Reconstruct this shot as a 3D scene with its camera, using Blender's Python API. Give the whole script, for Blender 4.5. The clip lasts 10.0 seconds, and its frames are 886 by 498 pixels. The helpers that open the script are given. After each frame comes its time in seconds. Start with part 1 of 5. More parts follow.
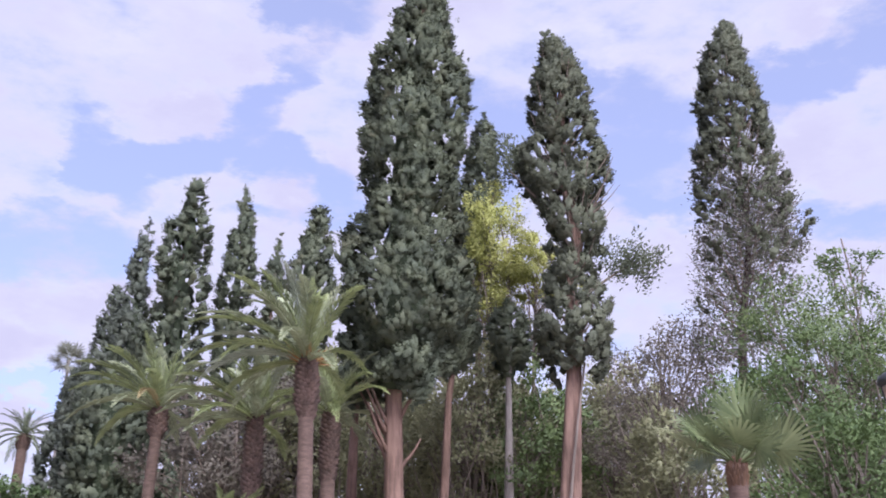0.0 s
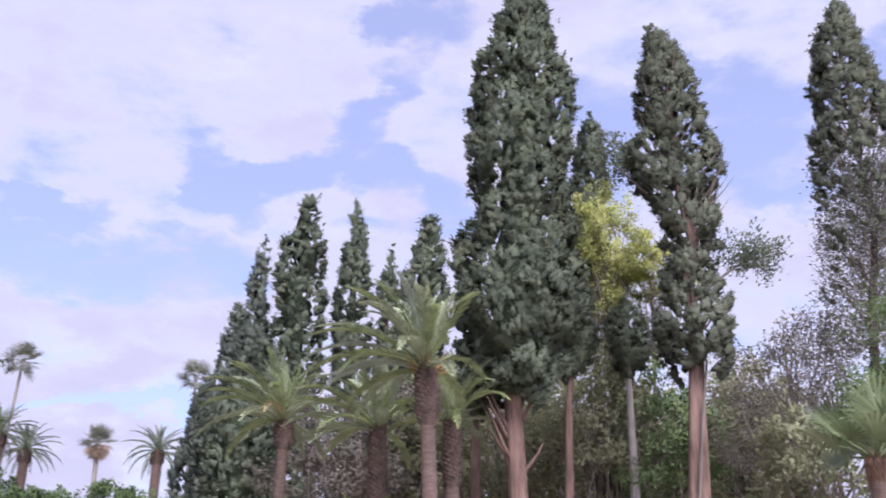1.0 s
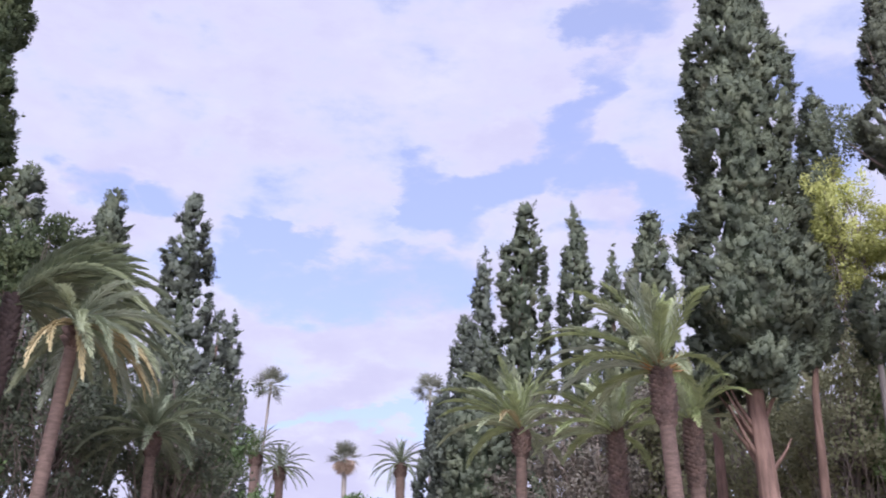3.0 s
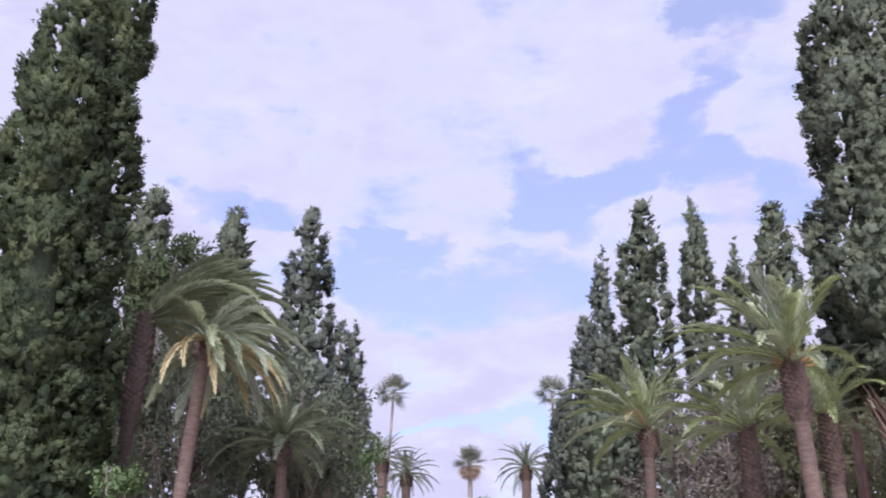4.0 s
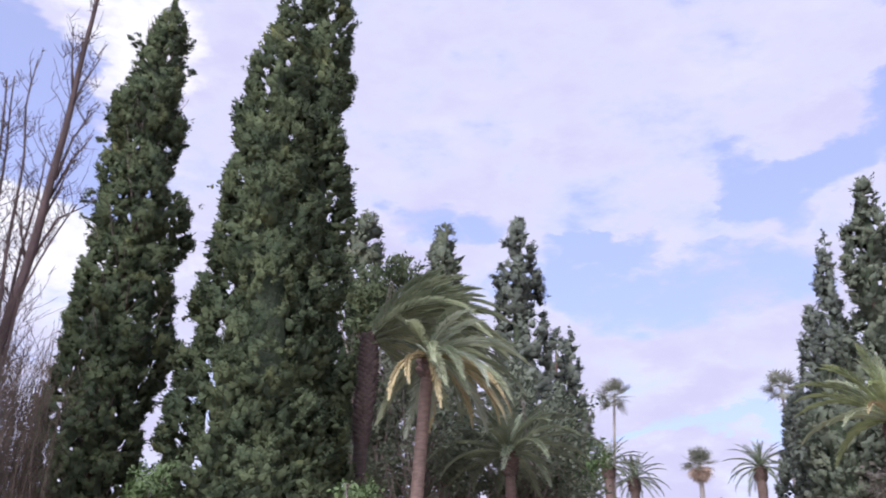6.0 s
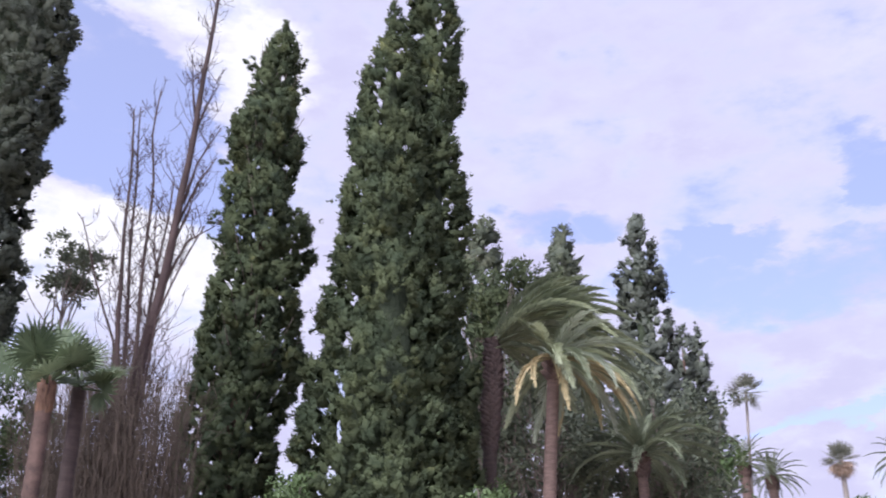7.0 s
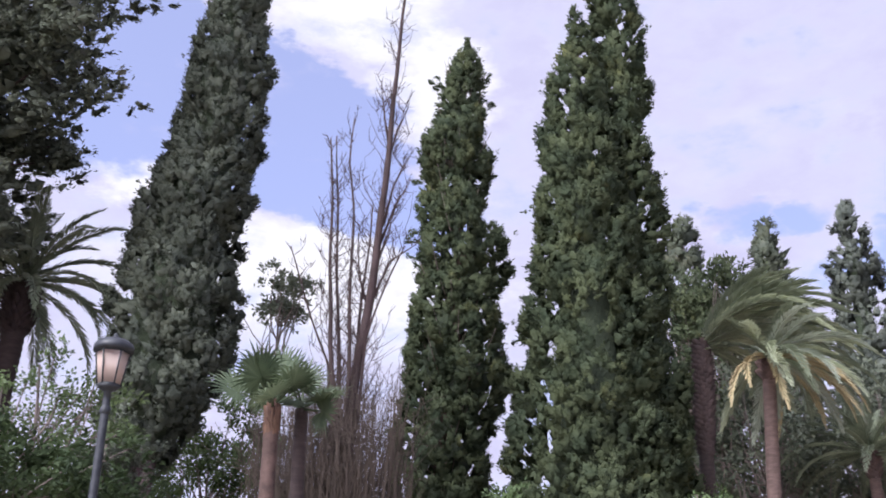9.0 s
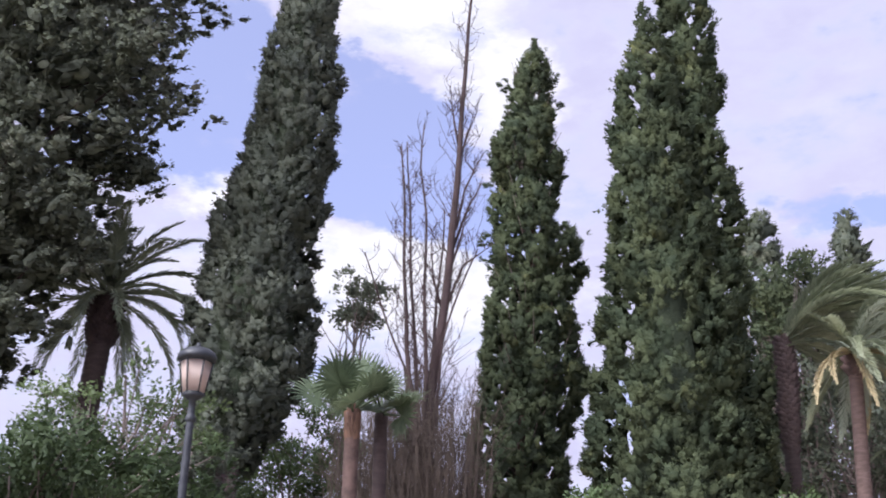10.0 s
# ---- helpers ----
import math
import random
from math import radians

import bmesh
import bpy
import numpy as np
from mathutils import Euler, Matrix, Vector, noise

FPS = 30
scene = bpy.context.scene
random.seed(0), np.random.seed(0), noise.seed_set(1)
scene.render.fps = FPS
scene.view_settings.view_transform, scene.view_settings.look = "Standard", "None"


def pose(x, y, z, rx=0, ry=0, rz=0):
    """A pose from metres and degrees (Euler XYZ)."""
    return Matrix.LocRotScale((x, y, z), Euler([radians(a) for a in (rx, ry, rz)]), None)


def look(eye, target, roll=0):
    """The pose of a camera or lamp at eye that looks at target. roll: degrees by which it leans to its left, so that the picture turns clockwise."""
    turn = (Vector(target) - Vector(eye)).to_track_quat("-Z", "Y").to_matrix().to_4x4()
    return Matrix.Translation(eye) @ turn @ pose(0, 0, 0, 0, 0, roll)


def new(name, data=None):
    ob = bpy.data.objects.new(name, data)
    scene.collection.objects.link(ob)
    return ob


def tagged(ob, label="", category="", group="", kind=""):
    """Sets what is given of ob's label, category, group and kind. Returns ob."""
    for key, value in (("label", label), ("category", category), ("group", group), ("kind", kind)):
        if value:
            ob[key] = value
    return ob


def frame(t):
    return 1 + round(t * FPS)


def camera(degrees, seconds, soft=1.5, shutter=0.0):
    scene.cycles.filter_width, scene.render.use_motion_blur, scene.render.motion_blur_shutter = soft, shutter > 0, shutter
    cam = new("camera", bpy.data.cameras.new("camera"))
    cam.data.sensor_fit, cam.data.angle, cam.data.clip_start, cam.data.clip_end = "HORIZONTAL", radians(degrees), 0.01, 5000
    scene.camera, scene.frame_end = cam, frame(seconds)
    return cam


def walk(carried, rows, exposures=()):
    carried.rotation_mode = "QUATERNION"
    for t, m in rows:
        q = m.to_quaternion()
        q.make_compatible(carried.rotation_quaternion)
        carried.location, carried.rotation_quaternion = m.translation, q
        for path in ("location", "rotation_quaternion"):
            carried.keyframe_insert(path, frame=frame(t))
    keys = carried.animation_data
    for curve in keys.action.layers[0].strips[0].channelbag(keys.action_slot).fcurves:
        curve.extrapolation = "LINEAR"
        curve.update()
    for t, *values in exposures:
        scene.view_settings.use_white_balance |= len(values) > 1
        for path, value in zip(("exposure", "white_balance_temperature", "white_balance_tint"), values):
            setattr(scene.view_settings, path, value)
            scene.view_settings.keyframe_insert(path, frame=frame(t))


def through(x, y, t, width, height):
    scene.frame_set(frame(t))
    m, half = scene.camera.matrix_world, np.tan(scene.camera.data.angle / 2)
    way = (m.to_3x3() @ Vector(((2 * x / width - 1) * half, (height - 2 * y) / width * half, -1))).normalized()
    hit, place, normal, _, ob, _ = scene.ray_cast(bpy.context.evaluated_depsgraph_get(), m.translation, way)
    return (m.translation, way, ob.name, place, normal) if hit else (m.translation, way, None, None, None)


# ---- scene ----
# ---------------------------------------------------------------- camera
# a person turning on the spot: the lens swings on an arm of 0.4 m round the body
EYE, ARM = 1.65, 0.4
PATH = [  # seconds, yaw to the left, pitch up, roll (degrees)
    (0.0, -0.01, 21.95, 0.52),
    (0.5, 2.72, 22.02, 0.47),
    (1.0, 6.69, 22.21, 0.12),
    (1.5, 10.51, 22.32, 0.10),
    (2.0, 14.11, 22.39, 0.15),
    (3.5, 23.12, 22.58, 0.11),
    (4.0, 26.85, 22.70, 0.13),
    (4.5, 29.66, 22.80, 0.21),
    (5.0, 33.13, 22.93, 0.19),
    (6.5, 42.72, 23.23, -0.11),
    (7.0, 46.52, 23.38, -0.20),
    (7.5, 49.82, 23.52, 0.00),
    (8.0, 53.21, 23.70, 0.17),
    (8.5, 55.97, 23.80, 0.38),
    (9.0, 58.37, 23.90, 0.41),
    (9.5, 60.26, 23.96, 0.50),
    (10.0, 62.79, 24.04, 0.57),
]


def swing(yaw, pitch, roll):
    a = radians(yaw)
    return pose(-ARM * math.sin(a), ARM * math.cos(a), EYE, 90 + pitch, 0, yaw) @ pose(0, 0, 0, 0, 0, roll)


cam = camera(47.08, 10.0, soft=1.75, shutter=0.35)
walk(cam, [(t, swing(yaw, pitch, roll)) for t, yaw, pitch, roll in PATH])
scene.view_settings.exposure = 0.5

# ---------------------------------------------------------------- sky and sun
SUN_AZ, SUN_EL = 200.0, 46.0  # degrees to the left of the first view, and up


class Nodes:
    """Short hand for building node trees."""

    def __init__(self, tree):
        self.tree = tree

    def add(self, kind, **values):
        node = self.tree.nodes.new(kind)
        for key, value in values.items():
            setattr(node, key, value)
        return node

    def link(self, a, b):
        self.tree.links.new(a, b)

    def math(self, op, a, b=None, c=None, clamp=False):
        node = self.add("ShaderNodeMath", operation=op, use_clamp=clamp)
        for slot, value in enumerate((a, b, c)):
            if value is None:
                continue
            if isinstance(value, (int, float)):
                node.inputs[slot].default_value = value
            else:
                self.link(value, node.inputs[slot])
        return node.outputs[0]

    def noise(self, vector, scale, detail=4.0, rough=0.55):
        node = self.add("ShaderNodeTexNoise")
        node.inputs["Scale"].default_value = scale
        node.inputs["Detail"].default_value = detail
        node.inputs["Roughness"].default_value = rough
        self.link(vector, node.inputs["Vector"])
        return node

    def ramp(self, value, lo, hi, a=0.0, b=1.0):
        node = self.add("ShaderNodeMapRange", interpolation_type="SMOOTHSTEP")
        self.link(value, node.inputs["Value"])
        for key, number in (("From Min", lo), ("From Max", hi), ("To Min", a), ("To Max", b)):
            node.inputs[key].default_value = number
        return node.outputs["Result"]

    def mix(self, factor, a, b, blend="MIX"):
        node = self.add("ShaderNodeMix", data_type="RGBA", blend_type=blend)
        for slot, value in ((0, factor), (6, a), (7, b)):
            if isinstance(value, (int, float)):
                node.inputs[slot].default_value = value
            elif isinstance(value, tuple):
                node.inputs[slot].default_value = (*value, 1.0)
            else:
                self.link(value, node.inputs[slot])
        return node.outputs[2]


def build_sky():
    world = bpy.data.worlds.new("sky")
    scene.world = world
    world.use_nodes = True
    tree = world.node_tree
    tree.nodes.clear()
    n = Nodes(tree)
    sky = n.add("ShaderNodeTexSky", sky_type="NISHITA", sun_disc=False)
    sky.sun_elevation, sky.sun_rotation = radians(SUN_EL), radians(-SUN_AZ)
    sky.air_density, sky.dust_density, sky.ozone_density = 1.0, 1.0, 2.0
    coord = n.add("ShaderNodeTexCoord").outputs["Generated"]
    # stretch the clouds along the horizon
    flat = n.add("ShaderNodeVectorMath", operation="MULTIPLY")
    flat.inputs[1].default_value = (1.0, 1.0, 2.2)
    n.link(coord, flat.inputs[0])
    coarse = n.noise(flat.outputs[0], 5.5, 9.0, 0.6)
    fine = n.noise(flat.outputs[0], 16.0, 6.0, 0.6)
    warp = n.add("ShaderNodeVectorMath", operation="MULTIPLY_ADD")
    warp.inputs[1].default_value = (0.26, 0.26, 0.15)
    n.link(coarse.outputs["Color"], warp.inputs[0])
    n.link(coord, warp.inputs[2])
    off = n.add("ShaderNodeVectorMath", operation="SUBTRACT")
    off.inputs[1].default_value = (0.13, 0.13, 0.075)
    n.link(warp.outputs[0], off.inputs[0])
    xyz = n.add("ShaderNodeSeparateXYZ")
    n.link(off.outputs[0], xyz.inputs[0])
    az = n.math("MULTIPLY", n.math("ARCTAN2", n.math("MULTIPLY", xyz.outputs[0], -1.0), xyz.outputs[1]), 57.2958)
    el = n.math("MULTIPLY", n.math("ARCSINE", xyz.outputs[2]), 57.2958)
    # gaps of blue between the clouds: azimuth, height, half width, half height, slope, and how crisp the edge is
    gaps = [
        (9.2, 26.4, 5.0, 1.6, 0.6), (13.5, 28.2, 5.5, 1.7, -0.75), (8.5, 34.4, 3.0, 1.4, 0.0), (18.7, 24.8, 2.2, 2.0, 0.4),
        (21.0, 20.2, 3.5, 1.6, 0.0), (27.5, 20.3, 6.5, 1.5, 0.12), (28.6, 22.6, 3.4, 0.8, 0.0), 
        (-12.0, 27.6, 4.8, 3.6, 0.0), (-9.3, 31.2, 3.0, 1.3, 0.0), (-22.0, 29.9, 5.0, 1.4, -0.2), (-27.0, 31.8, 4.0, 1.8, 0.0),
        (-3.4, 28.2, 3.2, 3.6, 0.0), (-12.9, 23.6, 3.2, 1.0, 0.0), (-24.7, 22.5, 3.2, 1.1, 0.0), (7.0, 23.6, 4.0, 0.9, 0.0),
        (42.2, 24.2, 2.8, 1.4, 0.1), (38.2, 23.7, 2.4, 1.0, 0.0), (70.0, 30.0, 12.5, 3.6, 0.35, 2.5), (80.0, 31.5, 7.0, 4.5, 0.0, 2.0),
        (62.5, 27.8, 3.0, 1.3, 0.2), (25.0, 12.4, 6.0, 0.5, 0.0), (140.0, 40.0, 30.0, 10.0, 0.0), (-80.0, 35.0, 30.0, 12.0, 0.0),
    ]
    total = None
    for a, e, w, h, slant, *crisp in gaps:
        de = n.math("SUBTRACT", el, e)
        da = n.math("SUBTRACT", az, a)
        if slant:
            de = n.math("MULTIPLY_ADD", da, -slant, de)
        dx, dy = n.math("DIVIDE", da, w * 1.3), n.math("DIVIDE", de, h * 1.35)
        q = n.math("MULTIPLY_ADD", dx, dx, n.math("MULTIPLY", dy, dy))
        bump = n.math("MAXIMUM", n.math("SUBTRACT", 1.0, q), 0.0)
        if crisp:
            bump = n.math("MINIMUM", n.math("MULTIPLY", bump, crisp[0]), 1.0)
        total = bump if total is None else n.math("MAXIMUM", total, bump)
    grain = n.math("SUBTRACT", fine.outputs["Fac"], 0.5)
    rough = n.math("MULTIPLY_ADD", n.math("SUBTRACT", coarse.outputs["Fac"], 0.5), 1.7, n.math("MULTIPLY", grain, 2.0))
    blue = n.ramp(n.math("ADD", rough, total), -0.12, 0.84)
    veil = n.ramp(coarse.outputs["Fac"], 0.35, 0.7)
    white = n.mix(veil, CLOUD_SHADE, CLOUD_LIT)
    # brighter banks of cloud: azimuth, height, half width, half height
    banks = [(64.0, 37.2, 9.0, 4.2), (67.0, 22.0, 15.0, 5.0), (60.5, 33.8, 5.0, 3.5), (76.0, 26.0, 4.0, 1.6)]
    glare = None
    for a, e, w, h in banks:
        dx, dy = n.math("DIVIDE", n.math("SUBTRACT", az, a), w), n.math("DIVIDE", n.math("SUBTRACT", el, e), h)
        bump = n.math("MAXIMUM", n.math("SUBTRACT", 1.0, n.math("MULTIPLY_ADD", dx, dx, n.math("MULTIPLY", dy, dy))), 0.0)
        glare = bump if glare is None else n.math("MAXIMUM", glare, bump)
    white = n.mix(n.ramp(n.math("MULTIPLY_ADD", grain, 1.6, glare), 0.0, 0.9), white, CLOUD_BRIGHT)
    wisps = n.ramp(fine.outputs["Fac"], 0.4, 0.75)
    white = n.mix(n.math("MULTIPLY", wisps, 0.5), white, CLOUD_EDGE)
    # the cloud veil brightens towards the sun
    toward = n.add("ShaderNodeVectorMath", operation="DOT_PRODUCT")
    toward.inputs[1].default_value = (-math.sin(radians(SUN_AZ)) * math.cos(radians(SUN_EL)), math.cos(radians(SUN_AZ)) * math.cos(radians(SUN_EL)), math.sin(radians(SUN_EL)))
    n.link(coord, toward.inputs[0])
    shine = n.add("ShaderNodeVectorMath", operation="SCALE")
    n.link(white, shine.inputs[0])
    n.link(n.ramp(toward.outputs["Value"], 0.45, 1.0, 1.0, 4.0), shine.inputs["Scale"])
    white = shine.outputs[0]
    clear = n.mix(1.0, sky.outputs["Color"], SKY_GAIN, "MULTIPLY")
    clear = n.mix(0.4, clear, CLOUD_LIT)
    out = n.mix(n.math("SUBTRACT", 1.0, blue), clear, white)
    back = n.add("ShaderNodeBackground")
    back.inputs["Strength"].default_value = 1.0
    n.link(out, back.inputs["Color"])
    n.link(back.outputs[0], n.add("ShaderNodeOutputWorld").inputs["Surface"])


CLOUD_LIT, CLOUD_SHADE, CLOUD_EDGE = (0.57, 0.57, 0.755), (0.49, 0.48, 0.69), (0.66, 0.655, 0.79)
CLOUD_BRIGHT = (0.765, 0.76, 0.855)
SKY_GAIN = (0.156, 0.15, 0.212)
build_sky()

sun = new("sun", bpy.data.lights.new("sun", "SUN"))
sun.data.energy, sun.data.angle, sun.data.color = 3.6, radians(30), (0.97, 0.985, 1.0)
sun.matrix_world = look((0, 0, 0), (math.sin(radians(SUN_AZ)) * math.cos(radians(SUN_EL)), -math.cos(radians(SUN_AZ)) * math.cos(radians(SUN_EL)), -math.sin(radians(SUN_EL))))

# ---------------------------------------------------------------- materials


def material(name, rough=0.7, metal=0.0):
    mat = bpy.data.materials.new(name)
    mat.use_nodes = True
    tree = mat.node_tree
    n = Nodes(tree)
    shader = tree.nodes["Principled BSDF"]
    shader.inputs["Roughness"].default_value = rough
    shader.inputs["Metallic"].default_value = metal
    return mat, n, shader


def leaf_material(name, dark, light, tip=None, scale=1.2, through=0.15, rough=0.6, own=0.4, grain=0.0):
    """Foliage: differs from leaf to leaf and from clump to clump, and lets a little light through."""
    mat, n, shader = material(name, rough)
    coord = n.add("ShaderNodeTexCoord").outputs["Object"]
    patch = n.noise(coord, scale, 3.0).outputs["Fac"]
    island = n.add("ShaderNodeNewGeometry").outputs["Random Per Island"]
    fac = n.math("ADD", n.math("MULTIPLY", n.ramp(patch, 0.3, 0.72), 1 - own), n.math("MULTIPLY", island, own))
    col = n.mix(fac, dark, light)
    if tip:
        spots = n.ramp(n.noise(coord, scale * 0.6, 2.0).outputs["Fac"], 0.58, 0.72)
        col = n.mix(n.math("MULTIPLY", spots, island), col, tip)
    if grain:  # the fine scales of a cypress spray
        fine = n.noise(coord, grain, 2.0, 0.6).outputs["Fac"]
        col = n.mix(n.ramp(fine, 0.3, 0.7, 0.0, 0.42), col, dark)
        rise = n.add("ShaderNodeBump")
        rise.inputs["Strength"].default_value, rise.inputs["Distance"].default_value = 0.8, 0.05
        n.link(fine, rise.inputs["Height"])
        n.link(rise.outputs[0], shader.inputs["Normal"])
    n.link(col, shader.inputs["Base Color"])
    shader.inputs["Specular IOR Level"].default_value = 0.1 if grain else 0.3
    glow = n.add("ShaderNodeBsdfTranslucent")
    n.link(col, glow.inputs["Color"])
    blend = n.add("ShaderNodeMixShader")
    blend.inputs[0].default_value = through
    out = mat.node_tree.nodes["Material Output"]
    n.link(shader.outputs[0], blend.inputs[1])
    n.link(glow.outputs[0], blend.inputs[2])
    n.link(blend.outputs[0], out.inputs["Surface"])
    return mat


def bark_material(name, dark, light, stretch=0.12, scale=9.0, bump=0.6):
    mat, n, shader = material(name, 0.9)
    coord = n.add("ShaderNodeTexCoord").outputs["Object"]
    squash = n.add("ShaderNodeVectorMath", operation="MULTIPLY")
    squash.inputs[1].default_value = (1.0, 1.0, stretch)
    n.link(coord, squash.inputs[0])
    grain = n.noise(squash.outputs[0], scale, 6.0, 0.65).outputs["Fac"]
    stain = n.noise(coord, 1.1, 3.0).outputs["Fac"]
    fac = n.math("ADD", n.math("MULTIPLY", n.ramp(grain, 0.3, 0.7), 0.65), n.math("MULTIPLY", n.ramp(stain, 0.3, 0.7), 0.35))
    n.link(n.mix(fac, dark, light), shader.inputs["Base Color"])
    rise = n.add("ShaderNodeBump")
    rise.inputs["Strength"].default_value, rise.inputs["Distance"].default_value = bump, 0.03
    n.link(grain, rise.inputs["Height"])
    n.link(rise.outputs[0], shader.inputs["Normal"])
    return mat


def metal_material(name, colour, rough=0.45):
    mat, n, shader = material(name, rough)
    coord = n.add("ShaderNodeTexCoord").outputs["Object"]
    wear = n.noise(coord, 14.0, 5.0).outputs["Fac"]
    n.link(n.mix(n.ramp(wear, 0.35, 0.75), colour, tuple(c * 1.7 + 0.01 for c in colour)), shader.inputs["Base Color"])
    n.link(n.ramp(wear, 0.3, 0.7, rough - 0.1, rough + 0.2), shader.inputs["Roughness"])
    return mat


CYPRESS = leaf_material("cypress_foliage", (0.105, 0.122, 0.094), (0.205, 0.222, 0.15), (0.2, 0.19, 0.125), 1.6, 0.3, 0.85, 0.15, 22.0)
CYPRESS_OLIVE = leaf_material("cypress_foliage_olive", (0.12, 0.13, 0.1), (0.205, 0.215, 0.155), (0.195, 0.175, 0.122), 1.6, 0.3, 0.85, 0.15, 22.0)
CYPRESS_GREEN = leaf_material("cypress_foliage_green", (0.056, 0.075, 0.046), (0.138, 0.158, 0.082), (0.19, 0.19, 0.078), 1.6, 0.3, 0.85, 0.15, 22.0)
CYPRESS_DARK = leaf_material("cypress_foliage_dark", (0.14, 0.156, 0.112), (0.225, 0.24, 0.168), (0.21, 0.185, 0.14), 1.6, 0.3, 0.85, 0.15, 22.0)
CYPRESS_DEEP = leaf_material("cypress_foliage_deep", (0.112, 0.127, 0.1), (0.19, 0.205, 0.15), None, 1.6, 0.3, 0.85, 0.15, 26.0)
CYPRESS_FAR = leaf_material("cypress_foliage_far", (0.115, 0.13, 0.112), (0.19, 0.206, 0.162), (0.17, 0.155, 0.122), 0.9, 0.3, 0.85, 0.15, 14.0)
CYPRESS_DRY = leaf_material("cypress_foliage_dry", (0.1, 0.088, 0.087), (0.215, 0.187, 0.182), (0.16, 0.135, 0.12), 0.9)
# shade deep inside the crowns, put into one dark green colour
CORE = leaf_material("cypress_gap_shade", (0.048, 0.061, 0.04), (0.09, 0.107, 0.067), None, 3.0, 0.0, 0.9, 0.4, 15.0)
FROND = leaf_material("palm_frond", (0.21, 0.235, 0.145), (0.5, 0.53, 0.36), None, 1.5, 0.3, 0.52)
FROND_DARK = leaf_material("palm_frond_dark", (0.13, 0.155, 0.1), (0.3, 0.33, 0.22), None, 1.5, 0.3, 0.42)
FROND_GREY = leaf_material("palm_frond_grey", (0.25, 0.285, 0.215), (0.5, 0.53, 0.42), None, 1.5, 0.3, 0.55)
FROND_GREEN = leaf_material("palm_frond_green", (0.2, 0.238, 0.115), (0.47, 0.52, 0.27), None, 1.5, 0.3, 0.42)
FRUIT = leaf_material("orange_fruit_stalk", (0.24, 0.125, 0.05), (0.40, 0.22, 0.09), None, 2.0, 0.1, 0.5)
FROND_DRY = leaf_material("palm_frond_dry", (0.30, 0.24, 0.13), (0.52, 0.43, 0.25), None, 2.0, 0.2, 0.6)
FAN = leaf_material("fan_palm_leaf", (0.045, 0.068, 0.036), (0.155, 0.195, 0.108), None, 2.0, 0.25, 0.45)
FAN_PALE = leaf_material("fan_palm_leaf_pale", (0.07, 0.098, 0.045), (0.29, 0.33, 0.175), None, 2.0, 0.25, 0.42)
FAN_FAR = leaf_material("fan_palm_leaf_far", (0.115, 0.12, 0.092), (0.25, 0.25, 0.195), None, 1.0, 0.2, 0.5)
SKIRT = leaf_material("dead_palm_leaf", (0.3, 0.215, 0.165), (0.5, 0.37, 0.29), None, 2.0, 0.2, 0.8)
SHAG = leaf_material("shaggy_palm_fibre", (0.075, 0.04, 0.028), (0.2, 0.11, 0.07), None, 3.0, 0.1, 0.8)
YELLOW = leaf_material("yellow_leaf", (0.26, 0.275, 0.075), (0.52, 0.515, 0.2), None, 0.8, 0.3, 0.5)
GREEN = leaf_material("green_leaf", (0.065, 0.1, 0.042), (0.205, 0.265, 0.112), (0.27, 0.31, 0.11), 0.8, 0.3, 0.5)
DEEP = leaf_material("deep_green_leaf", (0.052, 0.085, 0.034), (0.145, 0.20, 0.078), None, 0.8, 0.25, 0.55)
HEDGE = leaf_material("dark_hedge_leaf", (0.03, 0.05, 0.021), (0.085, 0.12, 0.048), None, 0.8, 0.25, 0.6)
OLIVE = leaf_material("olive_leaf", (0.165, 0.166, 0.098), (0.33, 0.325, 0.195), (0.26, 0.22, 0.14), 0.7, 0.36, 0.6)
BROWN = leaf_material("brown_leaf", (0.115, 0.1, 0.085), (0.23, 0.2, 0.17), None, 0.8, 0.25, 0.7)
BARK = bark_material("cypress_bark", (0.07, 0.039, 0.031), (0.235, 0.143, 0.116))
BARK_GREY = bark_material("grey_bark", (0.10, 0.08, 0.07), (0.24, 0.19, 0.17))
BARK_RED = bark_material("dead_bark", (0.036, 0.023, 0.023), (0.085, 0.053, 0.051))
TWIG_RED = bark_material("reddish_dry_twig", (0.042, 0.03, 0.023), (0.1, 0.073, 0.056), 0.5)
TWIG = bark_material("dry_twig", (0.12, 0.09, 0.075), (0.28, 0.22, 0.19), 0.5)
PALM_BARK = bark_material("palm_bark", (0.075, 0.047, 0.039), (0.17, 0.11, 0.092), 3.0, 5.0)
# dark copy of palm bark; on one date palm it paints backlit shade
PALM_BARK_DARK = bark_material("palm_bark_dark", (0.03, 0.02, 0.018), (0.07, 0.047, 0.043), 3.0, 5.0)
BOOT = bark_material("palm_leaf_base", (0.032, 0.019, 0.016), (0.135, 0.082, 0.067), 1.0, 6.0)
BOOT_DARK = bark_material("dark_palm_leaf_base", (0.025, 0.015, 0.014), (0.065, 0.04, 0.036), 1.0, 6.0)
BARK_PALE = bark_material("pale_grey_bark", (0.16, 0.135, 0.125), (0.32, 0.28, 0.26))
IRON = metal_material("painted_iron", (0.018, 0.02, 0.024))


